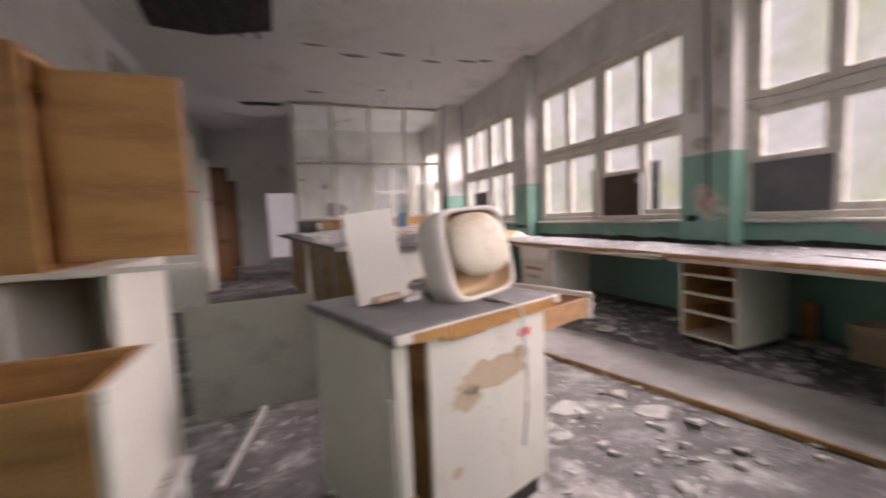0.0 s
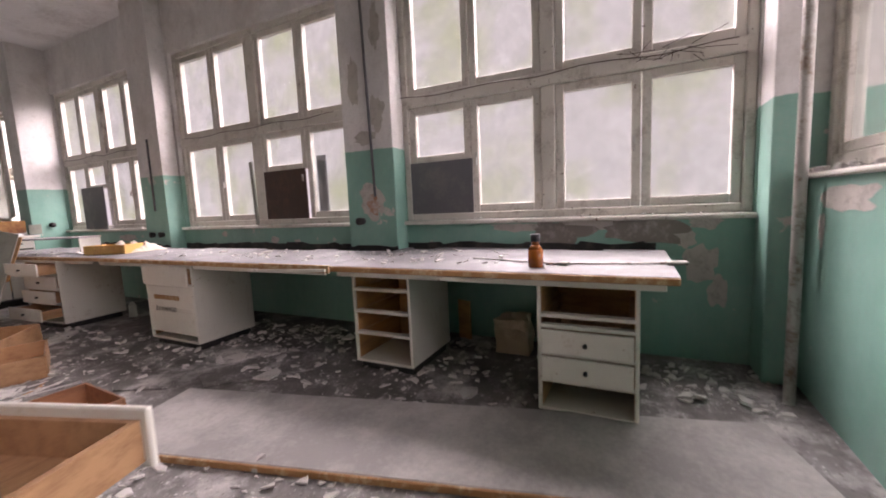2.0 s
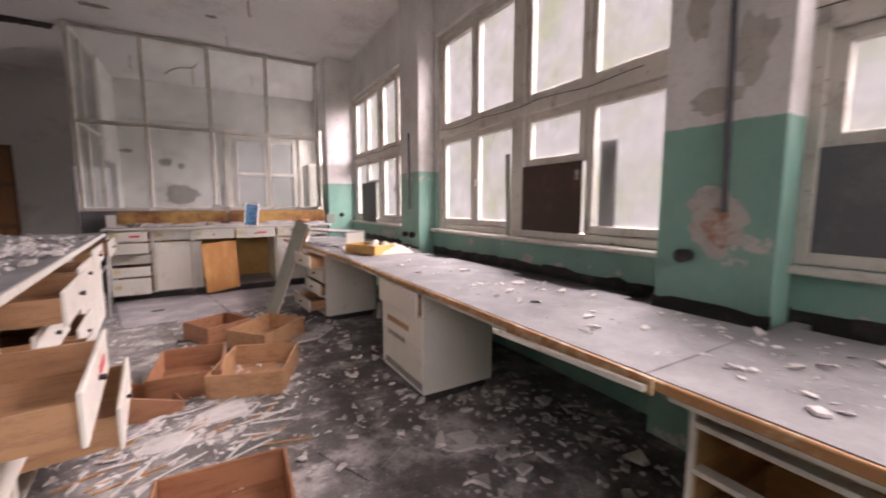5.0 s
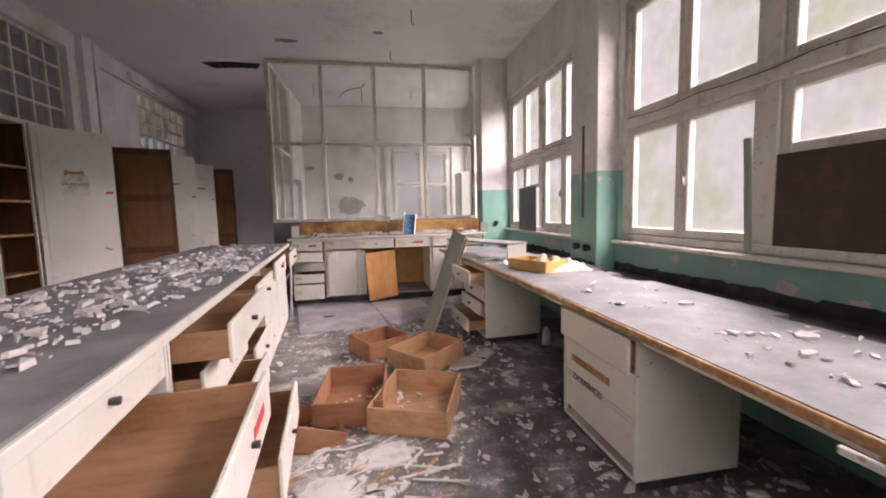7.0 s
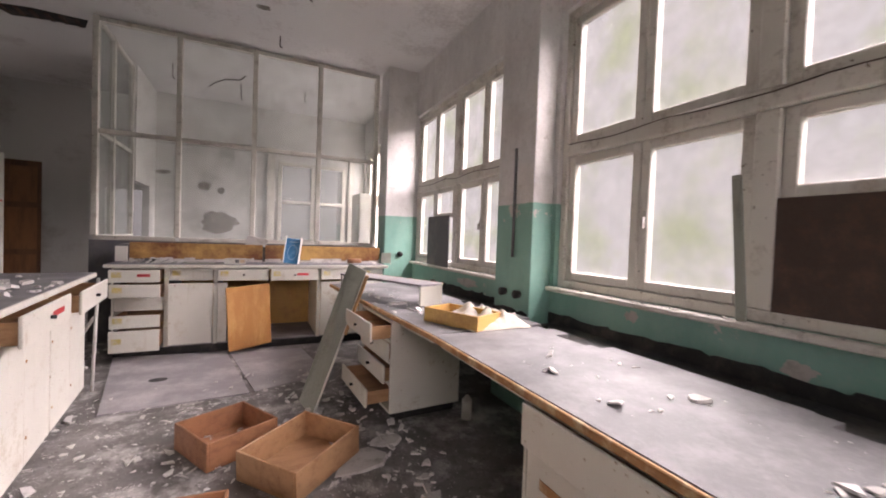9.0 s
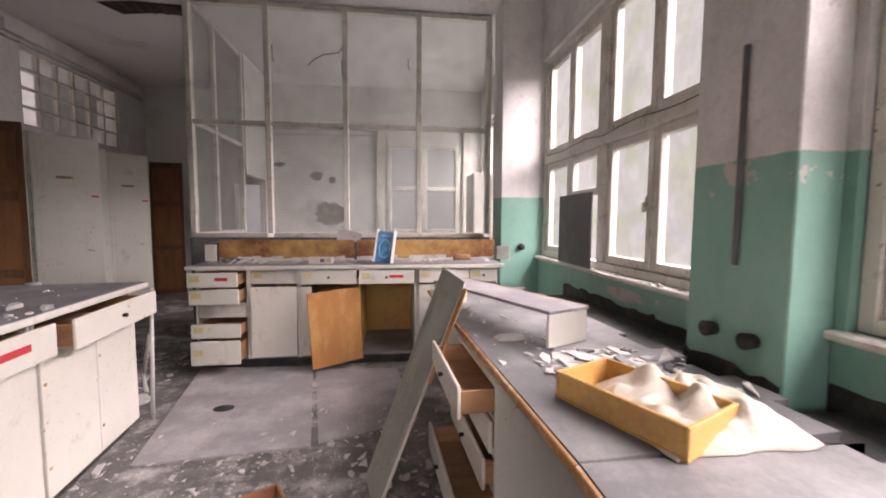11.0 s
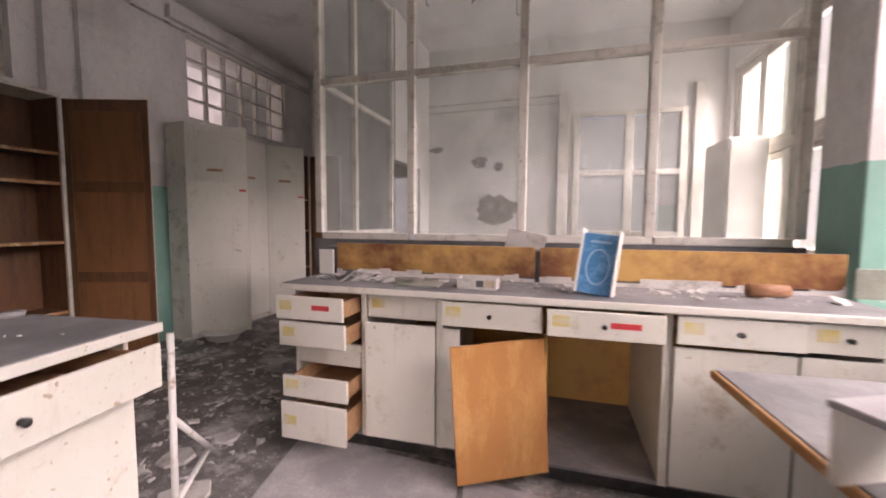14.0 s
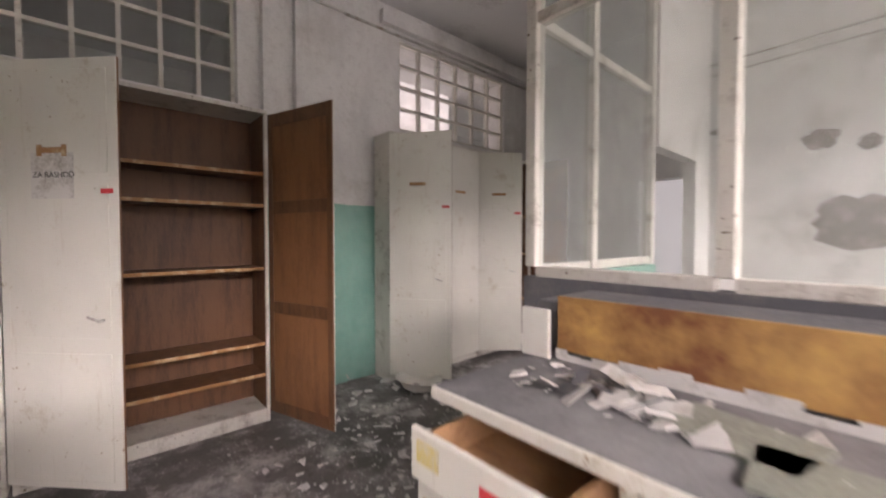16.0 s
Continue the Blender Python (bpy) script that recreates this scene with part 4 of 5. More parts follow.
for x, y, z, r, a in ((2.78, 5.35, 0, 0.20, 0.2), (2.05, 4.15, 0, 0.22, 1.0), (1.75, 3.95, 0, 0.16, 2.0), (3.15, 3.15, 0, 0.17, 0.5), (2.95, 2.5, 0.05, 0.12, 0.5), (3.75, 3.35, BZ, 0.06, 0.3), (3.72, 3.95, BZ, 0.05, 0.1),
                      (1.7, 1.5, 0, 0.14, 0.4), (2.1, 1.25, 0, 0.12, 0.9), (1.55, 2.1, 0, 0.17, 0.2), (0.66, 7.52, 0, 0.17, 0.6), (0.30, 7.75, 0, 0.13, 0.6), (0.42, 8.0, 0, 0.1, 0.1), (3.0, 5.55, 0, 0.12, 0.7), (3.3, 1.15, 0, 0.1, 0.3), (3.5, 5.95, BZ, 0.14, 0.4), (3.3, 6.3, BZ, 0.10, 1.2)):
    bm = bmesh.new()
    n = 7
    ring = [(r * rnd.uniform(0.6, 1.1) * math.cos(a + i * 2 * math.pi / n), 0.75 * r * rnd.uniform(0.6, 1.1) * math.sin(a + i * 2 * math.pi / n)) for i in range(n)]
    lo, hi = [bm.verts.new((p, q, 0.0)) for p, q in ring], [bm.verts.new((p * 0.95, q * 0.95, 0.012 + 0.05 * p + 0.03 * abs(q))) for p, q in ring]
    bm.faces.new(hi)
    bm.faces.new(lo[::-1])
    for i in range(n):
        bm.faces.new((lo[i], lo[(i + 1) % n], hi[(i + 1) % n], hi[i]))
    sl = part("plaster_slab", bm, PLASTER)
    sl.matrix_world = pose(x, y, z + 0.001)
    tagged(sl, "broken slab of pale plaster lying flat", "debris", "plaster slabs")
for pts in (((2.72, 2.86), (3.02, 2.60), (3.22, 2.95), (2.90, 3.22)), ((3.04, 2.58), (3.30, 2.28), (3.50, 2.70), (3.25, 2.93)), ((2.62, 3.10), (2.86, 3.26), (2.70, 3.62), (2.46, 3.44)), ((3.05, 3.16), (3.36, 2.98), (3.52, 3.36), (3.20, 3.46))):
    bm = bmesh.new()
    lo, hi = [bm.verts.new((x, y, 0.0008)) for x, y in pts], [bm.verts.new((x, y, 0.010 + 0.006 * rnd.random())) for x, y in pts]
    bm.faces.new(hi)
    for i in range(4):
        bm.faces.new((lo[i], lo[(i + 1) % 4], hi[(i + 1) % 4], hi[i]))
    bmesh.ops.subdivide_edges(bm, edges=bm.edges[:], cuts=3, fractal=0.05, seed=int(pts[0][0] * 100), use_grid_fill=True)
    for v in bm.verts:
        v.co.z = max(0.0008, min(v.co.z, 0.016))
    sc2 = part("screed_plate", bm, FLOOR)
    tagged(sc2, "loose cracked plate of grey screed", "debris", "broken screed plates")
# laths and splinters
for i in range(70):
    x, y, a, l = 1.90 + rnd.uniform(-0.45, 0.45), 3.98 + rnd.uniform(-0.35, 0.35), rnd.uniform(-20, 70), rnd.uniform(0.08, 0.32)
    st = part("splinter", boxes((-l / 2, l / 2, -0.007, 0.007, 0, 0.006)), EDGE if i % 4 == 0 else PLASTER)
    st.matrix_world = pose(x, y, 0.004 + 0.002 * (i % 4), 0, 0, a)
    tagged(st, "thin broken wooden lath in the rubble", "splinter", "splinters")

# ---- loose things: near desk ----
DZ = 0.82
DESK = pose(1.27, 0.985, 0.016, 0, 0, 18) @ pose(-1.27, -1.286, 0)   # the desk stands askew
nd = thing("desk_worktop", DESK, "grey laminate desk top with torn orange edge", "worktop")
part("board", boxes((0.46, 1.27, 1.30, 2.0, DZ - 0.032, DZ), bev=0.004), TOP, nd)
part("edging", boxes((0.46, 1.27, 1.286, 1.2995, DZ - 0.034, DZ - 0.002), bev=0.003), WHITE, nd)
STAND = Matrix(((0, 1, 0, 0), (0, 0, -1, 0), (-1, 0, 0, 0), (0, 0, 0, 1)))   # lays a strip along x, its broken edge down
for x, l, h, seed in ((0.66, 0.56, 0.052, 61), (0.52, 0.13, 0.03, 62)):
    bm = jagged_board(0, h, 0, l, -0.004, 0.004, seed, 0.016, 0.05)
    bm.transform(pose(x, 1.280, DZ - 0.004) @ STAND)
    part("bare_edge", bm, ORANGE, nd, "torn strip of orange veneer")
un = island_unit(1.31, 1.97, [(0.15, 0.42), (0.21, 0.0), (0.21, 0.0), (0.13, 0.0)], "white desk cabinet, scuffed, top drawer out", top=DZ + 0.008, d=0.60, x=1.19, name="desk_cabinet", skew=DESK @ pose(0, 0, -0.016))
for cx, cz, rx, rz, seed in ((-0.30, 0.60, 0.19, 0.07, 3), (-0.44, 0.55, 0.08, 0.05, 8), (-0.16, 0.64, 0.06, 0.03, 12), (-0.50, 0.30, 0.025, 0.022, 15)):
    q = random.Random(seed)
    bm = bmesh.new()
    bm.faces.new([bm.verts.new((cx + rx * q.uniform(0.7, 1.1) * math.cos(a * math.pi / 13), -0.002, cz + rz * q.uniform(0.6, 1.15) * math.sin(a * math.pi / 13))) for a in range(26)])
    part("patch", bm, BEIGE, un, "bare beige patch where veneer peeled")
hc = thing("hanging_cable", DESK, "thin dirty white cable hanging off the desk edge", "cable")
part("cable", tube([(0.98, 1.45, DZ + 0.006), (0.99, 1.33, DZ + 0.008), (1.0, 1.268, DZ - 0.01), (1.0, 1.262, DZ - 0.12), (1.02, 1.266, 0.55), (1.01, 1.262, 0.40), (0.99, 1.266, 0.28)], 0.006), PIPE, hc, smooth=True)
part("tape", boxes((-0.16, -0.10, -0.004, -0.0005, 0.70, 0.73)), RED, un, "scrap of red tape")
ls = thing("desk_leg_frame", DESK @ pose(0, 0, -0.016), "white square timber leg under the desk", "leg")
part("leg", boxes((0.475, 0.525, 1.33, 1.38, 0, DZ - 0.034), bev=0.003), WHITE, ls)
part("strut", boxes((0.462, 0.472, 1.34, 1.365, 0.1, 0.62), bev=0.002), WHITE, ls)
part("side_board", boxes((0.48, 0.498, 1.40, 1.98, 0.02, DZ - 0.034), bev=0.003), WHITE, ls, "white side board of the desk")
part("splash", boxes((0.47, 0.53, 1.325, 1.3295, 0.24, 0.29)), ORANGE, ls, "orange stain band")

# upright panel and monitor shell on the desk
up = thing("shelf_board", DESK @ pose(0.68, 1.72, DZ + 0.012, -6, -7, -14), "white lacquered panel standing on the desk", "panel")
part("sheet", boxes((-0.105, 0.105, -0.012, 0.012, 0.0, 0.37), bev=0.004), PLASTIC, up)
part("foot", boxes((-0.05, 0.06, -0.07, -0.013, 0.001, 0.025), bev=0.005), BEIGE, up, "small tan block")


def shell(first, last):
    """A rounded square moulding with a hollow and a bulging dome in it."""
    bm = bmesh.new()
    n, rings = 48, []
    prof = ((0.0, 0.02), (0.30, 0.015), (0.55, -0.015), (0.70, -0.075), (0.80, -0.085), (0.86, -0.05), (0.88, 0.012), (0.90, 0.03), (0.97, 0.02), (1.0, -0.02), (0.97, -0.12), (0.88, -0.16))
    for k, (r, d) in enumerate(prof):
        row = []
        for i in range(n):
            t = 2 * math.pi * i / n
            p = 0.42 if r > 0.75 else 0.6
            c, s = math.cos(t), math.sin(t)
            x = 0.225 * r * math.copysign(abs(c) ** p, c)
            z = 0.215 * r * math.copysign(abs(s) ** p, s) + (0.03 if r < 0.75 else 0) * (1 - r)
            row.append(bm.verts.new((x, -d, z)))
        rings.append(row)
    for a, b in zip(rings[first:last], rings[first + 1:last + 1]):
        for i in range(n):
            bm.faces.new((a[i], a[(i + 1) % n], b[(i + 1) % n], b[i]))
    bm.faces.new(rings[first] if last < 9 else rings[-1][::-1])
    bmesh.ops.delete(bm, geom=[v for v in bm.verts if not v.link_faces], context="VERTS")
    bmesh.ops.recalc_face_normals(bm, faces=bm.faces)
    return bm


ms = thing("monitor_shell", DESK @ pose(1.03, 1.53, DZ + 0.19, -12, -3, 4) @ Matrix.Scale(0.93, 4), "yellowed white plastic monitor housing on the desk", "monitor")
part("housing", shell(6, 11), PLASTIC, ms, smooth=True)
part("recess", shell(1, 6), STAINED, ms, "brown stained recess", True)
bm = bmesh.new()
bmesh.ops.create_uvsphere(bm, u_segments=48, v_segments=24, radius=1)
for v in bm.verts:
    x, y, z = v.co
    p = 0.72
    x, z = math.copysign(abs(x) ** p, x), math.copysign(abs(z) ** p, z)
    v.co = (0.178 * x * (1 - 0.10 * z), -0.012 + 0.062 * y - 0.030 * (1 - z) * 0.5, 0.045 + 0.135 * z - 0.02 * (1 - x * x) * (z < 0))
part("dome", bm, DOME, ms, "yellowed dome in the recess", True)
chips("desk_rubble", [(0.72, 1.42, 0.16, 0.2, 1)], 70, "plaster lumps heaped on the desk", 21, 0.01, 0.07, top=DZ + 0.016, thick=0.6)

# shelf corner by the start
sc = thing("wall_shelf_cabinet", pose(-0.26, 0.72, 1.08), "varnished orange plywood cabinet, its door open", "cabinet")
for dims in ((-0.5, 0, 0, 0.02, 0, 0.5), (-0.5, 0, 0.3, 0.32, 0, 0.5), (-0.5, 0, 0.021, 0.299, 0, 0.02), (-0.5, 0, 0.021, 0.299, 0.48, 0.5), (-0.5, -0.48, 0.021, 0.299, 0.021, 0.479)):
    part("panel", boxes(dims, bev=0.002), ORANGE, sc)
part("door", boxes((0.02, 0.27, 0.04, 0.058, 0.035, 0.46), bev=0.003), ORANGE, sc, "orange plywood door")
part("edge", boxes((-0.5, 0.28, -0.012, -0.001, 0.005, 0.018)), WHITE, sc, "white edge strip")
hb = thing("low_cabinet", pose(-0.81, 0.74, 0), "cream cabinet under the shelf, dark opening", "cabinet")
for dims in ((0, 0.02, 0, 0.4, 0, 1.098), (0.64, 0.66, 0, 0.4, 0, 1.098), (0.021, 0.639, 0, 0.4, 1.078, 1.098), (0.021, 0.639, 0.38, 0.4, 0, 1.077), (0.45, 0.47, 0.0, 0.379, 0, 1.077)):
    part("panel", boxes(dims, bev=0.002), WHITE, hb)
part("door", boxes((0.03, 0.44, -0.02, -0.002, 0.75, 1.07), bev=0.003), WHITE, hb, "cream flap door")
tb = thing("steel_stool", pose(-0.28, 0.54, 0), "white steel stool frame with a dark seat", "stool")
for x, y in ((-0.22, -0.16), (0.22, -0.16), (-0.22, 0.16), (0.22, 0.16)):
    part("leg", boxes((x - 0.015, x + 0.015, y - 0.015, y + 0.015, 0, 0.60), bev=0.003), STEEL, tb)
part("seat", boxes((-0.25, 0.25, -0.19, 0.19, 0.601, 0.625), bev=0.004), STEEL, tb)
cr = crate("drawer_box", pose(-0.52, 0.40, 0.627), 0.44, 0.28, 0.30, ORANGE, "deep orange plywood drawer on a stool", "stacked drawers")
part("front", boxes((0.441, 0.459, 0.0, 0.28, 0.01, 0.30), bev=0.003), WHITE, cr, "white lacquered drawer front")
gp = thing("grey_sheet", pose(-0.02, 2.36, 0.0, 8, 0, 4), "dark grey hardboard sheet leaning upright", "board")
part("sheet", boxes((-0.36, 0.36, -0.008, 0.008, 0.002, 0.74), bev=0.003), GREYBOARD, gp)
sk = thing("white_stick", pose(0.10, 2.9, 0.02, 0, 0, -10.4), "long white wooden strip on the floor", "stick")
part("strip", boxes((-0.02, 0.02, -1.35, 1.35, -0.018, 0.004), bev=0.003), STEEL, sk)

# ---- things on the window bench ----
bo = thing("amber_bottle", pose(3.36, 0.74, BZ), "amber glass bottle with a dark cap", "bottle")
bm = bmesh.new()
for a, b, r0, r1 in ((0, 0.10, 0.042, 0.042), (0.10, 0.125, 0.042, 0.022), (0.125, 0.145, 0.022, 0.022)):
    cyl(bm, (0, 0, a + 0.001), (0, 0, b), r0, r1, 20)
part("glass", bm, AMBER, bo, "orange-brown glass", True)
bm = bmesh.new()
cyl(bm, (0, 0, 0.1455), (0, 0, 0.185), 0.027, 0.027, 16)
part("cap", bm, BLACK, bo, "dark cap", True)
to = thing("metal_clamp_rod", pose(3.48, 0.40, BZ + 0.008, 0, 0, 100), "thin steel rod with a clamp", "tool")
bm = bmesh.new()
cyl(bm, (-0.4, 0, 0), (0.3, 0, 0), 0.006)
part("rod", bm, PIPE, to, smooth=True)
part("clamp", boxes((-0.42, -0.32, -0.03, 0.03, -0.006, 0.012), bev=0.004), GREYBOARD, to)
to = thing("metal_clamp_rod", pose(3.52, 0.92, BZ + 0.008, 0, 0, 75), "thin steel rod with a clamp", "tool")
bm = bmesh.new()
cyl(bm, (-0.35, 0, 0), (0.3, 0, 0), 0.005)
part("rod", bm, PIPE, to, smooth=True)
part("clamp", boxes((-0.36, -0.30, -0.02, 0.02, -0.006, 0.012), bev=0.004), GREYBOARD, to)

bx = crate("drawer_box", pose(3.26, 5.58, BZ + 0.001, 0, 0, -66), 0.46, 0.28, 0.10, YELLOWWOOD, "honey-coloured plywood drawer on the bench", "drawers on the bench")
cl = thing("crumpled_cloth", pose(3.66, 5.42, BZ), "crumpled cream cloth on the bench", "cloth")
bm = bmesh.new()
bmesh.ops.create_grid(bm, x_segments=40, y_segments=40, size=0.24)
for v in bm.verts:
    p = v.co
    e = max(0.0, 1 - (p.x / 0.24) ** 4) * max(0.0, 1 - (p.y / 0.24) ** 4)
    q = Vector((p.x * 7, p.y * 9, 3.1))
    v.co.z = 0.006 + e * (0.055 + 0.10 * abs(noise.noise(q)) + 0.03 * noise.noise(q * 2.7))
    v.co.x += 0.05 * noise.noise(Vector((p.x * 5, p.y * 5, 9)))
    v.co.y += 0.05 * noise.noise(Vector((p.x * 5, p.y * 5, 19)))
bmesh.ops.solidify(bm, geom=bm.faces[:], thickness=0.004)
part("cloth", bm, CLOTH, cl, smooth=True)

sh = thing("shelf_riser", pose(3.57, 6.15, BZ, 0, 0, 24), "low shelf riser with a dusty grey top on the bench", "shelf")
part("top", boxes((-0.14, 0.14, 0.0, 1.15, 0.172, 0.19), bev=0.003), LINO, sh)
part("end_panel", boxes((-0.14, 0.14, 0.002, 0.02, 0.001, 0.1715), bev=0.003), WHITE, sh)
part("end_panel", boxes((-0.14, 0.14, 1.12, 1.14, 0.001, 0.1715), bev=0.003), WHITE, sh)
part("edge", boxes((0.1405, 0.152, 0.0, 1.15, 0.170, 0.191), bev=0.002), EDGE, sh, "brown chipped edge")
pb = thing("papers", pose(3.6, 5.8, BZ + 0.001), "loose dirty paper sheets on the bench", "paper")
for i in range(3):
    bm = boxes((-0.1, 0.1, -0.14, 0.14, 0, 0.002))
    bm.transform(pose(rnd.uniform(-0.18, 0.15), rnd.uniform(-0.2, 0.25), 0.003 * i, 0, 0, rnd.uniform(0, 180)))
    part("sheet", bm, PAPER, pb)

# under the bench
jg = thing("stone_block", pose(4.08, 1.08, 0), "tan broken plaster lump under the bench", "block")
bm = bmesh.new()
bmesh.ops.create_cube(bm, size=1, matrix=Matrix.Translation((0, 0, 0.14)) @ Matrix.Diagonal((0.16, 0.26, 0.28, 1)))
bmesh.ops.subdivide_edges(bm, edges=bm.edges[:], cuts=5, use_grid_fill=True)
for v in bm.verts:
    q = v.co * 9
    v.co += Vector((noise.noise(q), noise.noise(q + Vector((5, 0, 0))), noise.noise(q + Vector((0, 7, 0))))) * (0.02 + 0.16 * max(0, v.co.z - 0.1)) * min(1, v.co.z * 8)
part("block", bm, BEIGE, jg)
lb = part("plywood_offcut", boxes((-0.07, 0.07, -0.007, 0.007, 0.0, 0.34), bev=0.002), ORANGE)
lb.matrix_world = pose(4.22, 1.56, 0.001, 0, 0, 70)
tagged(lb, "orange plywood offcut standing against the wall", "board")
bt = thing("plastic_bottle", pose(3.68, 5.66, 0), "small white plastic bottle on the floor", "bottle")
bm = bmesh.new()
cyl(bm, (0, 0, 0), (0, 0, 0.14), 0.04, 0.038, 16)
cyl(bm, (0, 0, 0.14), (0, 0, 0.18), 0.038, 0.014, 16)
part("body", bm, PLASTIC, bt, smooth=True)

# ---- things on the counter ----
for a, b in ((0.90, 2.26), (2.29, 3.79)):
    bs = thing("splash_board", pose(0, 8.54, CZ + 0.001), "bare orange plywood back board on the counter", "board", "back boards")
    part("board", boxes((a, b, 0, 0.016, 0.03, 0.215), bev=0.002), SPLASH, bs)
    bm = jagged_board(0, 0.036, 0, b - a, -0.0025, 0.0025, int(a * 50), 0.018, 0.05)
    bm.transform(pose(a, -0.004, 0.0) @ Matrix(((0, 1, 0, 0), (0, 0, 1, 0), (1, 0, 0, 0), (0, 0, 0, 1))))
    part("torn_edge", bm, PLASTER, bs, "torn white edge")
wb = part("white_tile", boxes((0.78, 0.89, 8.50, 8.52, CZ + 0.001, CZ + 0.17), bev=0.003), PLASTIC)
tagged(wb, "white square panel beside the back board", "panel")
shf = part("counter_ledge", boxes((0.80, 3.77, 8.57, PY - 0.062, CZ + 0.001, CZ + 0.19), bev=0.004), DARKBOARD)
tagged(shf, "dark grey ledge behind the back board", "ledge")
bb = thing("blue_box", pose(2.57, 8.20, CZ + 0.006, -10, 5, -16), "blue and white cardboard box standing open", "box")
part("face", boxes((-0.085, 0.085, -0.004, 0, 0.001, 0.31), bev=0.001), BLUE, bb)
for s in (-1, 1):
    part("flap", boxes((s * 0.088 - 0.003, s * 0.088 + 0.003, -0.05, 0.05, 0.001, 0.33)), PLASTIC, bb)
part("back", boxes((-0.084, 0.084, 0.045, 0.05, 0.001, 0.31)), PLASTIC, bb)
bm = bmesh.new()
for i in range(24):
    t0, t1 = math.pi * 2 * i / 24, math.pi * 2 * (i + 1) / 24
    cyl(bm, (0.055 * math.cos(t0), -0.0045, 0.14 + 0.09 * math.sin(t0)), (0.055 * math.cos(t1), -0.0045, 0.14 + 0.09 * math.sin(t1)), 0.004, n=6)
part("swirl", bm, PALEBLUE, bb, "pale blue printed swirl")
part("title_bar", boxes((-0.05, 0.05, -0.0055, -0.0045, 0.262, 0.275)), PALEBLUE, bb)
sb = thing("small_carton", pose(1.97, 8.24, CZ, 0, 0, -3), "small open white carton", "box")
for dims in ((-0.11, 0.11, -0.05, -0.047, 0, 0.06), (-0.11, 0.11, 0.047, 0.05, 0, 0.06), (-0.11, -0.107, -0.046, 0.046, 0, 0.06), (0.107, 0.11, -0.046, 0.046, 0, 0.06), (-0.106, 0.106, -0.046, 0.046, 0, 0.004)):
    part("wall", boxes(dims), PAPER, sb)
part("print", boxes((0.0, 0.04, -0.0515, -0.0502, 0.015, 0.05)), DARKBOARD, sb, "grey printed block")
part("print", boxes((0.05, 0.10, -0.0515, -0.0502, 0.015, 0.05)), BEIGE, sb, "tan printed block")
for x, y, a in ((1.62, 8.24, 4), (1.45, 8.34, -12)):
    s2 = part("grey_card", boxes((-0.13, 0.13, -0.09, 0.09, 0.001, 0.012), bev=0.002), GREYBOARD)
    s2.matrix_world = pose(x, y, CZ, 0, 0, a)
    tagged(s2, "grey card lying on the counter", "card", "cards")
cp = thing("paper_scraps", pose(1.18, 8.34, CZ + 0.001), "torn crumpled paint and paper scraps", "paper")
for i in range(14):
    bm = boxes((-0.05, 0.05, -0.02, 0.02, 0, 0.003))
    bm.transform(pose(rnd.uniform(-0.14, 0.14), rnd.uniform(-0.1, 0.1), 0.012 + rnd.uniform(0, 0.03), rnd.uniform(-30, 30), rnd.uniform(-25, 25), rnd.uniform(0, 180)))
    part("scrap", bm, PAPER if i % 3 else DARKBOARD, cp)
tp = thing("torn_paper", pose(2.20, 8.70, CZ + 0.26, 20, 12, 10), "torn white sheet hanging on the ledge", "paper")
bm = boxes((-0.13, 0.12, -0.002, 0.002, -0.09, 0.05))
part("sheet", bm, PAPER, tp)
ge = part("grey_end_panel", boxes((3.80, 3.95, 8.50, 8.515, CZ + 0.001, CZ + 0.15), bev=0.003), GREYBOARD)
tagged(ge, "small grey board standing at the counter end", "board")
rl = thing("dark_roll", pose(3.40, 8.40, CZ + 0.036, 0, 90, 8), "dark rolled rag on the counter", "roll")
bm = bmesh.new()
cyl(bm, (0, 0, -0.09), (0, 0, 0.09), 0.035, 0.03, 14)
part("roll", bm, BROWN, rl, smooth=True)

# ---- lettering ----
def lettering(text, m, size, parent, mat):
    cu = bpy.data.curves.new("lettering", "FONT")
    cu.body, cu.size, cu.extrude = text, size, 0.0006
    tmp = bpy.data.objects.new("lettering", cu)
    me = bpy.data.meshes.new_from_object(tmp)
    bpy.data.objects.remove(tmp)
    me.transform(m)
    me.materials.clear()
    me.materials.append(mat)
    ob = new("lettering", me)
    ob.parent = parent
    return ob


FRONT_W = Matrix(((0, 0, -1, 0), (-1, 0, 0, 0), (0, 1, 0, 0), (0, 0, 0, 1)))   # reads from -x
sg = thing("notice_sheet", cab1.matrix_world @ pose(0.002, 0, 0, 0, 0, -46), "white paper notice taped on the cabinet door", "notice")
part("sheet", boxes((0.0272, 0.0285, 0.20, 0.44, 1.62, 1.86)), PAPER, sg)
for y in (0.25, 0.39):
    part("tape", boxes((0.0286, 0.0295, y - 0.015, y + 0.015, 1.84, 1.90)), EDGE, sg, "brown tape")
READ_E = Matrix(((0, 0, 1, 0), (1, 0, 0, 0), (0, 1, 0, 0), (0, 0, 0, 1)))       # reads from +x
lettering("ZA RASHOD", pose(0.029, 0.21, 1.73) @ READ_E, 0.042, sg, BLACK)
lb2 = thing("drawer_label", pose(3.1785, 4.16, 0), "black stencilled words below a brown strip", "label")
part("strip", boxes((-0.0025, -0.0008, -0.34, 0.04, 0.435, 0.475)), EDGE, lb2, "brown adhesive strip")
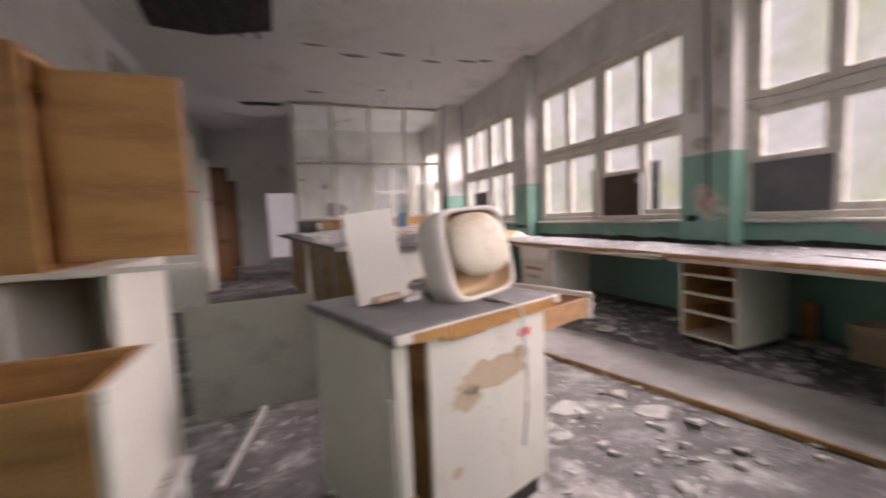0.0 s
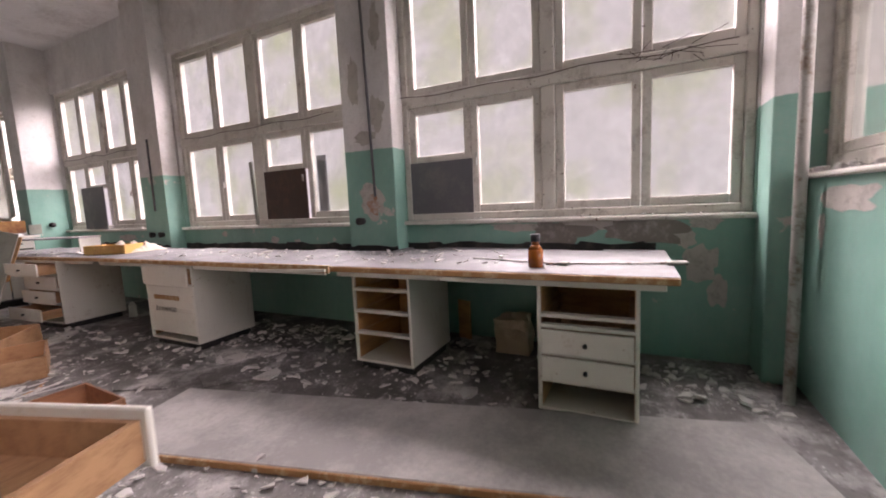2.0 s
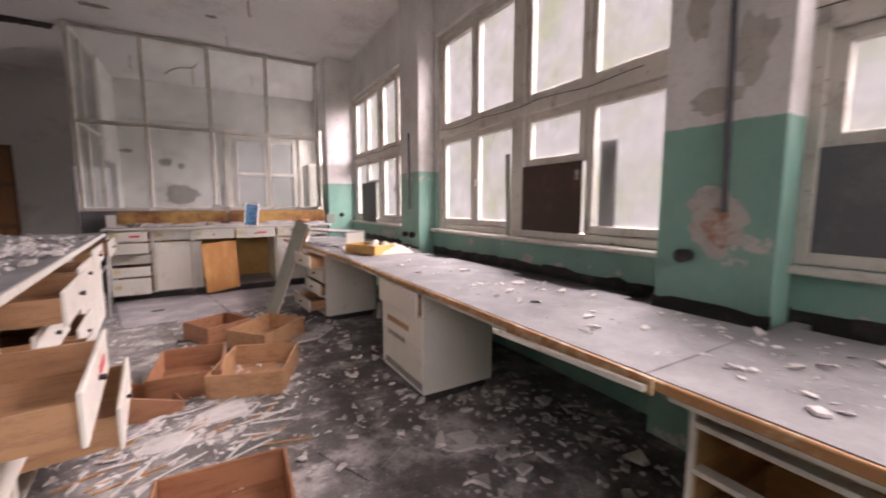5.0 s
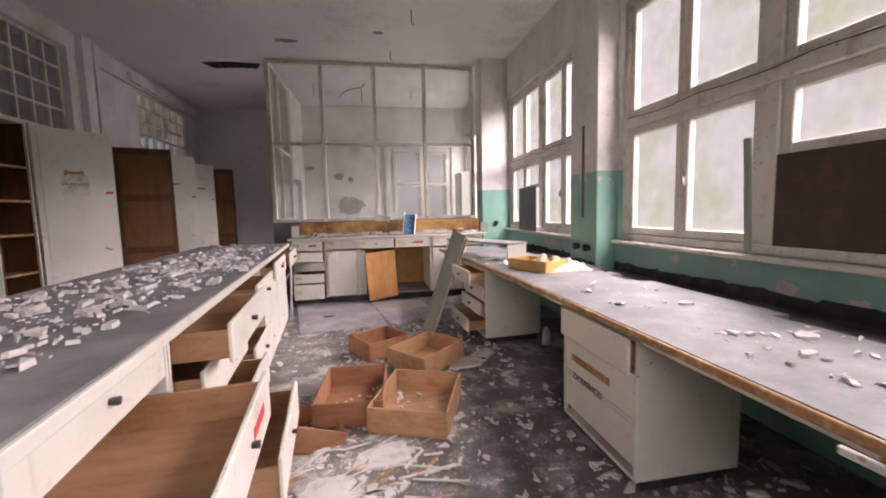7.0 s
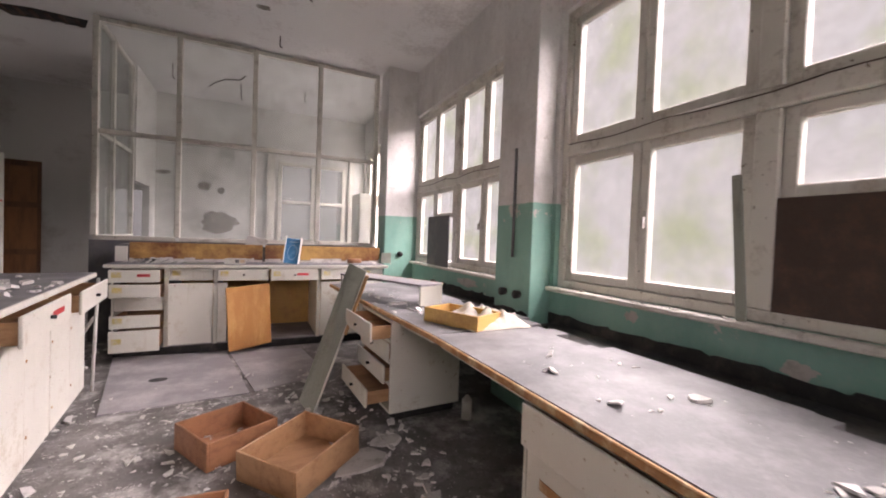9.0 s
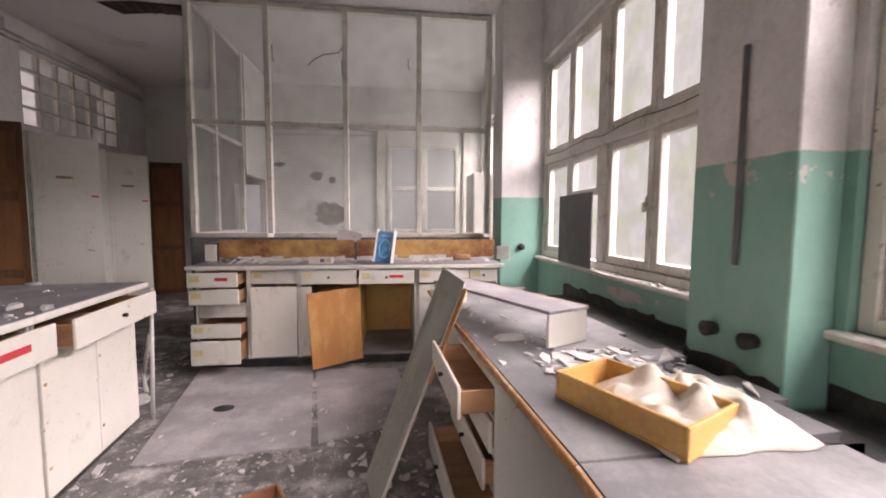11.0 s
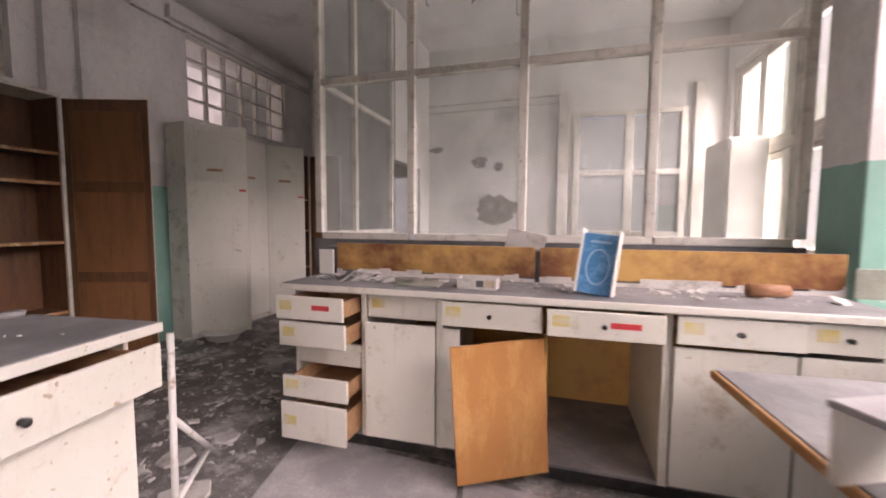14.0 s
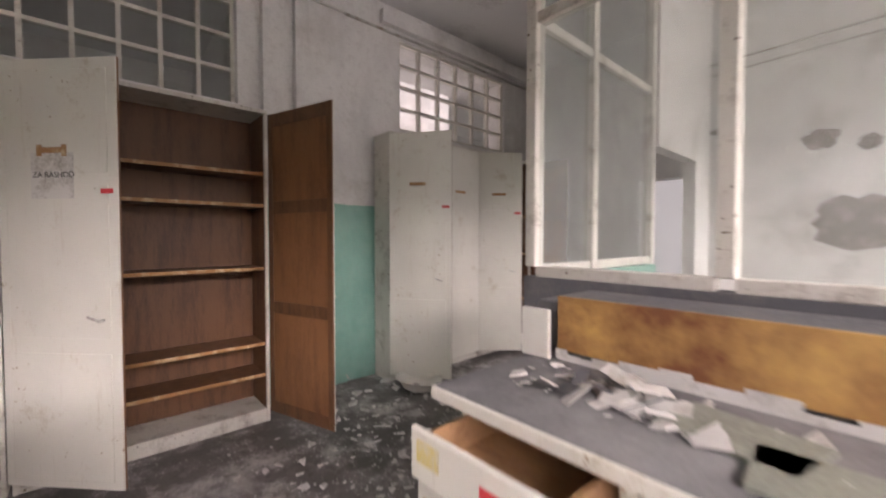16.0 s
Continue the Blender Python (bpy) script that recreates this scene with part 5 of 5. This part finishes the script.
lettering("ZA RASHOD", pose(-0.001, 0.03, 0.33) @ FRONT_W, 0.055, lb2, BLACK)

# ---- fixtures ----
pp = thing("wall_conduit", Matrix(), "dark cable conduit running down the pilaster", "cable")
bm = bmesh.new()
cyl(bm, (4.138, 2.36, 1.27), (4.138, 2.42, 3.84), 0.012)
part("pipe", bm, DARKBOARD, pp, smooth=True)
bm = bmesh.new()
cyl(bm, (4.08, 2.52, 1.05), (4.15, 2.52, 1.05), 0.035, 0.03, 16)
part("socket", bm, BLACK, pp, "black bakelite outlet", True)
cd = thing("wall_conduit", Matrix(), "dark pipe stub on the pilaster", "cable")
bm = bmesh.new()
cyl(bm, (4.118, 5.76, 1.25), (4.118, 5.76, 2.15), 0.012)
part("pipe", bm, DARKBOARD, cd, smooth=True)
for y in (5.66, 5.86):
    bm = bmesh.new()
    cyl(bm, (4.08, y, 0.95), (4.13, y, 0.95), 0.035, 0.03, 16)
    part("socket", bm, BLACK, cd, "black bakelite outlet", True)
bm = bmesh.new()
for (a, b) in (((3.80, -0.53, 0.0), (3.80, -0.53, 3.8)), ((3.90, -0.56, 0.0), (3.90, -0.56, 3.8))):
    cyl(bm, a, b, 0.028, n=14)
cyl(bm, (3.80, -0.53, 1.05), (3.90, -0.56, 1.05), 0.02)
hp = thing("heating_pipes", Matrix(), "painted heating pipes in the corner", "pipe")
part("pipe", bm, PIPE, hp, smooth=True)
wc = thing("wall_conduit", Matrix(), "grey conduit along the corridor wall", "cable")
bm = bmesh.new()
cyl(bm, (LX + 0.015, 8.6, 3.56), (LX + 0.015, 9.2, 3.57), 0.014)
cyl(bm, (LX - 0.005, 9.2, 3.57), (LX - 0.005, 12.2, 3.56), 0.014)
part("pipe", bm, PIPE, wc, smooth=True)
structure("wall_west_band", boxes((LX - 0.018, LX + 0.06, 9.6, 12.2, 3.62, 3.76), bev=0.006), WALL_WEST, "plaster band above the small-paned window")
structure("wall_west_pier", boxes((LX + 0.002, LX + 0.09, 8.42, 8.60, 0, H), (LX + 0.002, LX + 0.06, 8.70, 8.82, 0, H)), WALL_WEST, "narrow plaster pier and pipe chase")
cv = thing("socket_outlet", Matrix(), "black bakelite outlet on the column", "outlet")
bm = bmesh.new()
cyl(bm, (4.12, 8.57, 1.13), (4.12, 8.62, 1.13), 0.035, 0.04, 16)
part("socket", bm, BLACK, cv, smooth=True)

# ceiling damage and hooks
# holes are flat faces below the ceiling, their inner darkness coloured black
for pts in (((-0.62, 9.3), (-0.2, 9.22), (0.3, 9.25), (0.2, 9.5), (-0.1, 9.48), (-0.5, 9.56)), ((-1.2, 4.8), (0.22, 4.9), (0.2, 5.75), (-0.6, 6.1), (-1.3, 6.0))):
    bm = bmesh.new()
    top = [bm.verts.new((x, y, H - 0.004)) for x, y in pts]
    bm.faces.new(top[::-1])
    hole = thing("ceiling_hole", Matrix(), "black face painting the dark of a hole where ceiling plaster fell", "hole", "ceiling holes")
    part("void_shade", bm, BLACK, hole)
    for i in range(6):
        x0, x1 = min(p[0] for p in pts), max(p[0] for p in pts)
        y0, y1 = min(p[1] for p in pts), max(p[1] for p in pts)
        x = x0 + (i + 1) * (x1 - x0) / 7
        part("lath", boxes((x - 0.02, x + 0.02, y0 + 0.05, y1 - 0.08, H - 0.016, H - 0.005)), BLACKWOOD, hole)
for x, y, l in ((2.6, 7.2, 0.16), (2.5, 5.6, 0.14), (1.0, 10.2, 0.2), (1.9, 10.6, 0.22), (2.9, 10.4, 0.15), (2.4, 8.5, 0.12)):
    hk = thing("ceiling_hook", Matrix(), "rusty wire hook hanging from the ceiling", "hook", "ceiling hooks")
    bm = bmesh.new()
    cyl(bm, (x, y, H - l), (x, y, H), 0.006, n=8)
    cyl(bm, (x, y, H - l), (x + 0.03, y, H - l - 0.02), 0.006, n=8)
    part("wire", bm, BLACKWOOD, hk)
hw = thing("hanging_wire", Matrix(), "bent lamp wire hanging from the office ceiling", "wire")
pts = [(1.47, 10.25, 3.62), (1.55, 10.25, 3.70), (1.70, 10.2, 3.76), (1.90, 10.15, 3.77), (1.98, 10.1, 3.84)]
part("wire", tube(pts, 0.008), BLACKWOOD, hw)

# ---- office behind the partition ----
iw = thing("window_8", Matrix(), "white internal window with four hazy panes", "window", kind="structure")
yb = 11.77
part("casing", boxes((2.36, 2.50, yb - 0.05, yb + 0.02, 0.0, 3.1), (3.98, 4.10, yb - 0.05, yb + 0.02, 0.0, 3.1), bev=0.006), FRAME, iw)
bm = bmesh.new()
for x0, x1 in ((2.56, 2.64), (3.20, 3.30), (3.84, 3.92)):
    box(bm, x0, x1, yb - 0.03, yb + 0.02, 0.95, 2.82, bev=0.006)
for z0, z1 in ((0.95, 1.25), (1.98, 2.05), (2.75, 2.82)):
    for x0, x1 in ((2.641, 3.199), (3.301, 3.839)):
        box(bm, x0, x1, yb - 0.03, yb + 0.02, z0, z1, bev=0.006)
part("window_frame", bm, FRAME, iw)
for x0, x1 in ((2.64, 3.20), (3.30, 3.84)):
    for z0, z1 in ((1.25, 1.98), (2.05, 2.75)):
        part("pane", boxes((x0, x1, yb + 0.003, yb + 0.008, z0, z1)), GLASS, iw)
for x0, x1, z in ((0.5, 2.35, 3.05), (0.5, 2.35, 2.95)):
    cb = thing("wall_cable", Matrix(), "thin cable along the office wall", "cable", "office cables")
    bm = bmesh.new()
    cyl(bm, (x0, 11.785, z), (x1, 11.785, z + 0.03), 0.009, n=8)
    part("cable", bm, PIPE, cb)
for k, (cx, cz, rx, rz) in enumerate(((1.53, 1.53, 0.34, 0.23), (1.27, 2.22, 0.13, 0.09), (1.55, 2.15, 0.07, 0.07), (0.62, 2.42, 0.12, 0.05))):
    bm = bmesh.new()
    n = 22
    ring = [bm.verts.new((cx + rx * rnd.uniform(0.7, 1.1) * math.cos(i * 2 * math.pi / n), 11.797, cz + rz * rnd.uniform(0.7, 1.1) * math.sin(i * 2 * math.pi / n))) for i in range(n)]
    bm.faces.new(ring)
    pc = thing("fallen_plaster_patch", Matrix(), "patch of bare wall where plaster fell", "patch", "bare patches")
    part("bare_wall", bm, BARE, pc)
fr = thing("white_cabinet", pose(4.05, 10.9, 0), "tall white office cabinet by the window", "cabinet")
part("body", boxes((-0.1, 0.25, -0.3, 0.3, 0, 2.2), bev=0.01), PLASTIC, fr)
part("door", boxes((-0.08, 0.23, -0.318, -0.302, 0.05, 2.17), bev=0.006), PLASTIC, fr)

# bare patches on the painted walls and flaking ceiling
def blob(name, cx, cy, cz, r1, r2, axis, mat, label, cat, grp, seed):
    q = random.Random(seed)
    bm = bmesh.new()
    n = 26
    pts = []
    for i in range(n):
        t = 2 * math.pi * i / n
        k = 0.75 + 0.35 * noise.noise(Vector((math.cos(t) * 1.7, math.sin(t) * 1.7, seed))) + q.uniform(-0.1, 0.1)
        u, v = r1 * k * math.cos(t), r2 * k * math.sin(t)
        pts.append({"x": (cx, cy + u, cz + v), "y": (cx + u, cy, cz + v), "z": (cx + u, cy + v, cz)}[axis])
    bm.faces.new([bm.verts.new(p) for p in pts])
    ob = thing(name, Matrix(), label, cat, grp)
    part("bare_surface", bm, mat, ob)


for i, (y, z, a, b) in enumerate(((-0.17, 0.70, 0.14, 0.16), (-0.28, 0.50, 0.08, 0.16), (-0.08, 0.85, 0.10, 0.07), (0.45, 0.98, 0.45, 0.06), (1.1, 0.96, 0.3, 0.05), (-0.2, 0.98, 0.15, 0.07), (4.75, 0.93, 0.06, 0.05), (3.9, 0.86, 0.09, 0.05), (3.55, 0.84, 0.06, 0.04), (6.9, 0.9, 0.3, 0.06))):
    blob("fallen_plaster_patch", 4.327, y, z, a, b, "x", TANBARE, "patch of bare tan plaster under the window", "patch", "bare patches", i + 3)
for i, (y, z, a, b) in enumerate(((0.78, 0.90, 0.32, 0.13), (0.15, 0.92, 0.38, 0.13))):
    blob("wall_stain", 4.3245, y, z, a, b, "x", BARE, "damp grey-brown bare plaster under the window", "patch", "bare patches", i + 120)
for i, (x, z, a, b) in enumerate(((3.6, 1.12, 0.35, 0.09), (3.0, 1.08, 0.3, 0.12), (3.85, 0.95, 0.05, 0.12))):
    blob("fallen_plaster_patch", x, NY + 0.003, z, a, b, "y", TANBARE, "crumbled plaster under the end window", "patch", "bare patches", i + 30)
for i, (y, z, a, b) in enumerate(((2.30, 2.0, 0.10, 0.2), (2.53, 2.3, 0.08, 0.3), (2.27, 2.7, 0.07, 0.25), (2.45, 1.8, 0.14, 0.08))):
    blob("fallen_plaster_patch", 4.147, y, z, a, b, "x", TANBARE, "grey patch of lost whitewash on the pilaster", "patch", "bare patches", i + 50)
for i, (x, y, a, b) in enumerate(((1.4, 6.3, 0.30, 0.08), (2.0, 6.08, 0.24, 0.08), (2.7, 6.2, 0.22, 0.08), (3.3, 6.05, 0.24, 0.07), (3.6, 5.95, 0.15, 0.08), (0.75, 6.05, 0.25, 0.06), (0.9, 8.3, 0.2, 0.1), (2.2, 7.9, 0.12, 0.06))):
    blob("ceiling_flake", x, y, H - 0.003, a, b, "z", BARE, "flaked grey patch on the ceiling", "patch", "ceiling flakes", i + 70)

blob("wall_stain", 4.1475, 2.40, 1.23, 0.17, 0.20, "x", TANBARE, "round patch of lost paint on the pilaster", "patch", "bare patches", 91)
blob("wall_stain", 4.146, 2.39, 1.20, 0.09, 0.12, "x", RUST, "bare brick showing red through the plaster", "patch", "bare patches", 93)

# enamel basin on the corridor floor
bw = thing("broken_basin", pose(-1.22, 9.60, 0.0, 0, 0, 20), "broken white enamel basin on the floor", "basin")
bm = bmesh.new()
prof = ((0.10, 0.004), (0.16, 0.03), (0.20, 0.10), (0.235, 0.115), (0.23, 0.104), (0.19, 0.09), (0.15, 0.035), (0.10, 0.014))
rings = []
for r, z in prof:
    rings.append([bm.verts.new((r * math.cos(t), 0.75 * r * math.sin(t), z)) for t in (2 * math.pi * i / 28 for i in range(28))])
for a, b in zip(rings, rings[1:]):
    for i in range(28):
        bm.faces.new((a[i], a[(i + 1) % 28], b[(i + 1) % 28], b[i]))
bm.faces.new(rings[0][::-1])
bm.faces.new(rings[-1])
part("bowl", bm, PLASTIC, bw, smooth=True)
st = thing("white_stick", pose(-0.9, 7.3, 0.02, 0, 0, 20), "short white wooden strip on the floor", "stick")
part("strip", boxes((-0.25, 0.25, -0.02, 0.02, -0.018, 0.006), bev=0.003), STEEL, st)
for x, y in ((0.22, 6.95), (0.40, 7.05)):
    ds = thing("glass_dish", pose(x, y, IZ), "small clear glass dish on the island", "dish", "glass dishes")
    bm = bmesh.new()
    cyl(bm, (0, 0, 0.001), (0, 0, 0.02), 0.035, 0.04, 18)
    part("dish", bm, LINO, ds, smooth=True)

# ---- window bits ----
vn = thing("dry_vine", Matrix(), "dry twigs caught on the window transom", "twig")
for i in range(16):
    y = -0.05 + rnd.uniform(-0.25, 0.3)
    a = Vector((4.345 + rnd.uniform(-0.02, 0.0), y, TRANS + rnd.uniform(-0.02, 0.06)))
    b = a + Vector((rnd.uniform(-0.04, 0.0), rnd.uniform(-0.2, 0.2), rnd.uniform(-0.06, 0.1)))
    bm = bmesh.new()
    cyl(bm, a, b, 0.003, 0.002, 6)
    part("twig", bm, BLACKWOOD, vn)
for y0, y1 in ((-0.35, 2.2), (2.95, 5.4), (6.1, 8.5)):
    cb = thing("sagging_cable", Matrix(), "thin dark cable sagging along the transom", "cable", "window cables")
    pts = []
    for i in range(25):
        t = i / 24
        pts.append((4.353, y0 + (y1 - y0) * t, TRANS + 0.042 - 0.02 * math.sin(t * math.pi * 3) ** 2 + 0.01 * noise.noise(Vector((t * 9, y0, 0)))))
    bm = tube(pts, 0.0035)
    part("cable", bm, BLACKWOOD, cb)
ls = thing("leaning_lath", Matrix(), "grey wooden lath leaning on the window", "stick")
bm = bmesh.new()
box(bm, -0.012, 0.012, -0.02, 0.02, 0, 0.72, m=pose(4.30, 4.12, SILL + 0.004, -6, 3, 0), bev=0.003)
part("lath", bm, GREYBOARD, ls)
for y0, y1 in WIN.values():
    for f in (0.27, 0.73):
        y = y0 + (y1 - y0) * f
        hd = thing("window_handle", pose(WX + 0.052, y, 1.55), "small worn metal window catch", "handle", "window handles")
        part("plate", boxes((-0.006, 0.0, -0.012, 0.012, -0.05, 0.05), bev=0.002), PIPE, hd)
        part("lever", boxes((-0.03, -0.0065, -0.008, 0.008, -0.06, 0.01), bev=0.003), PIPE, hd)
# crumbs of plaster on the sills
chips("sill_crumbs", [(4.30, 0.9, 0.02, 1.3, 2), (4.30, 4.2, 0.02, 1.2, 1), (4.30, 7.3, 0.02, 1.2, 1)], 260, "plaster crumbs on the window sills", 31, 0.004, 0.022, top=SILL, thick=0.6)
chips("south_sill_crumbs", [(3.4, NY + 0.02, 0.7, 0.02, 1)], 90, "plaster crumbs on the end sill", 33, 0.005, 0.03, top=1.249, thick=0.7)
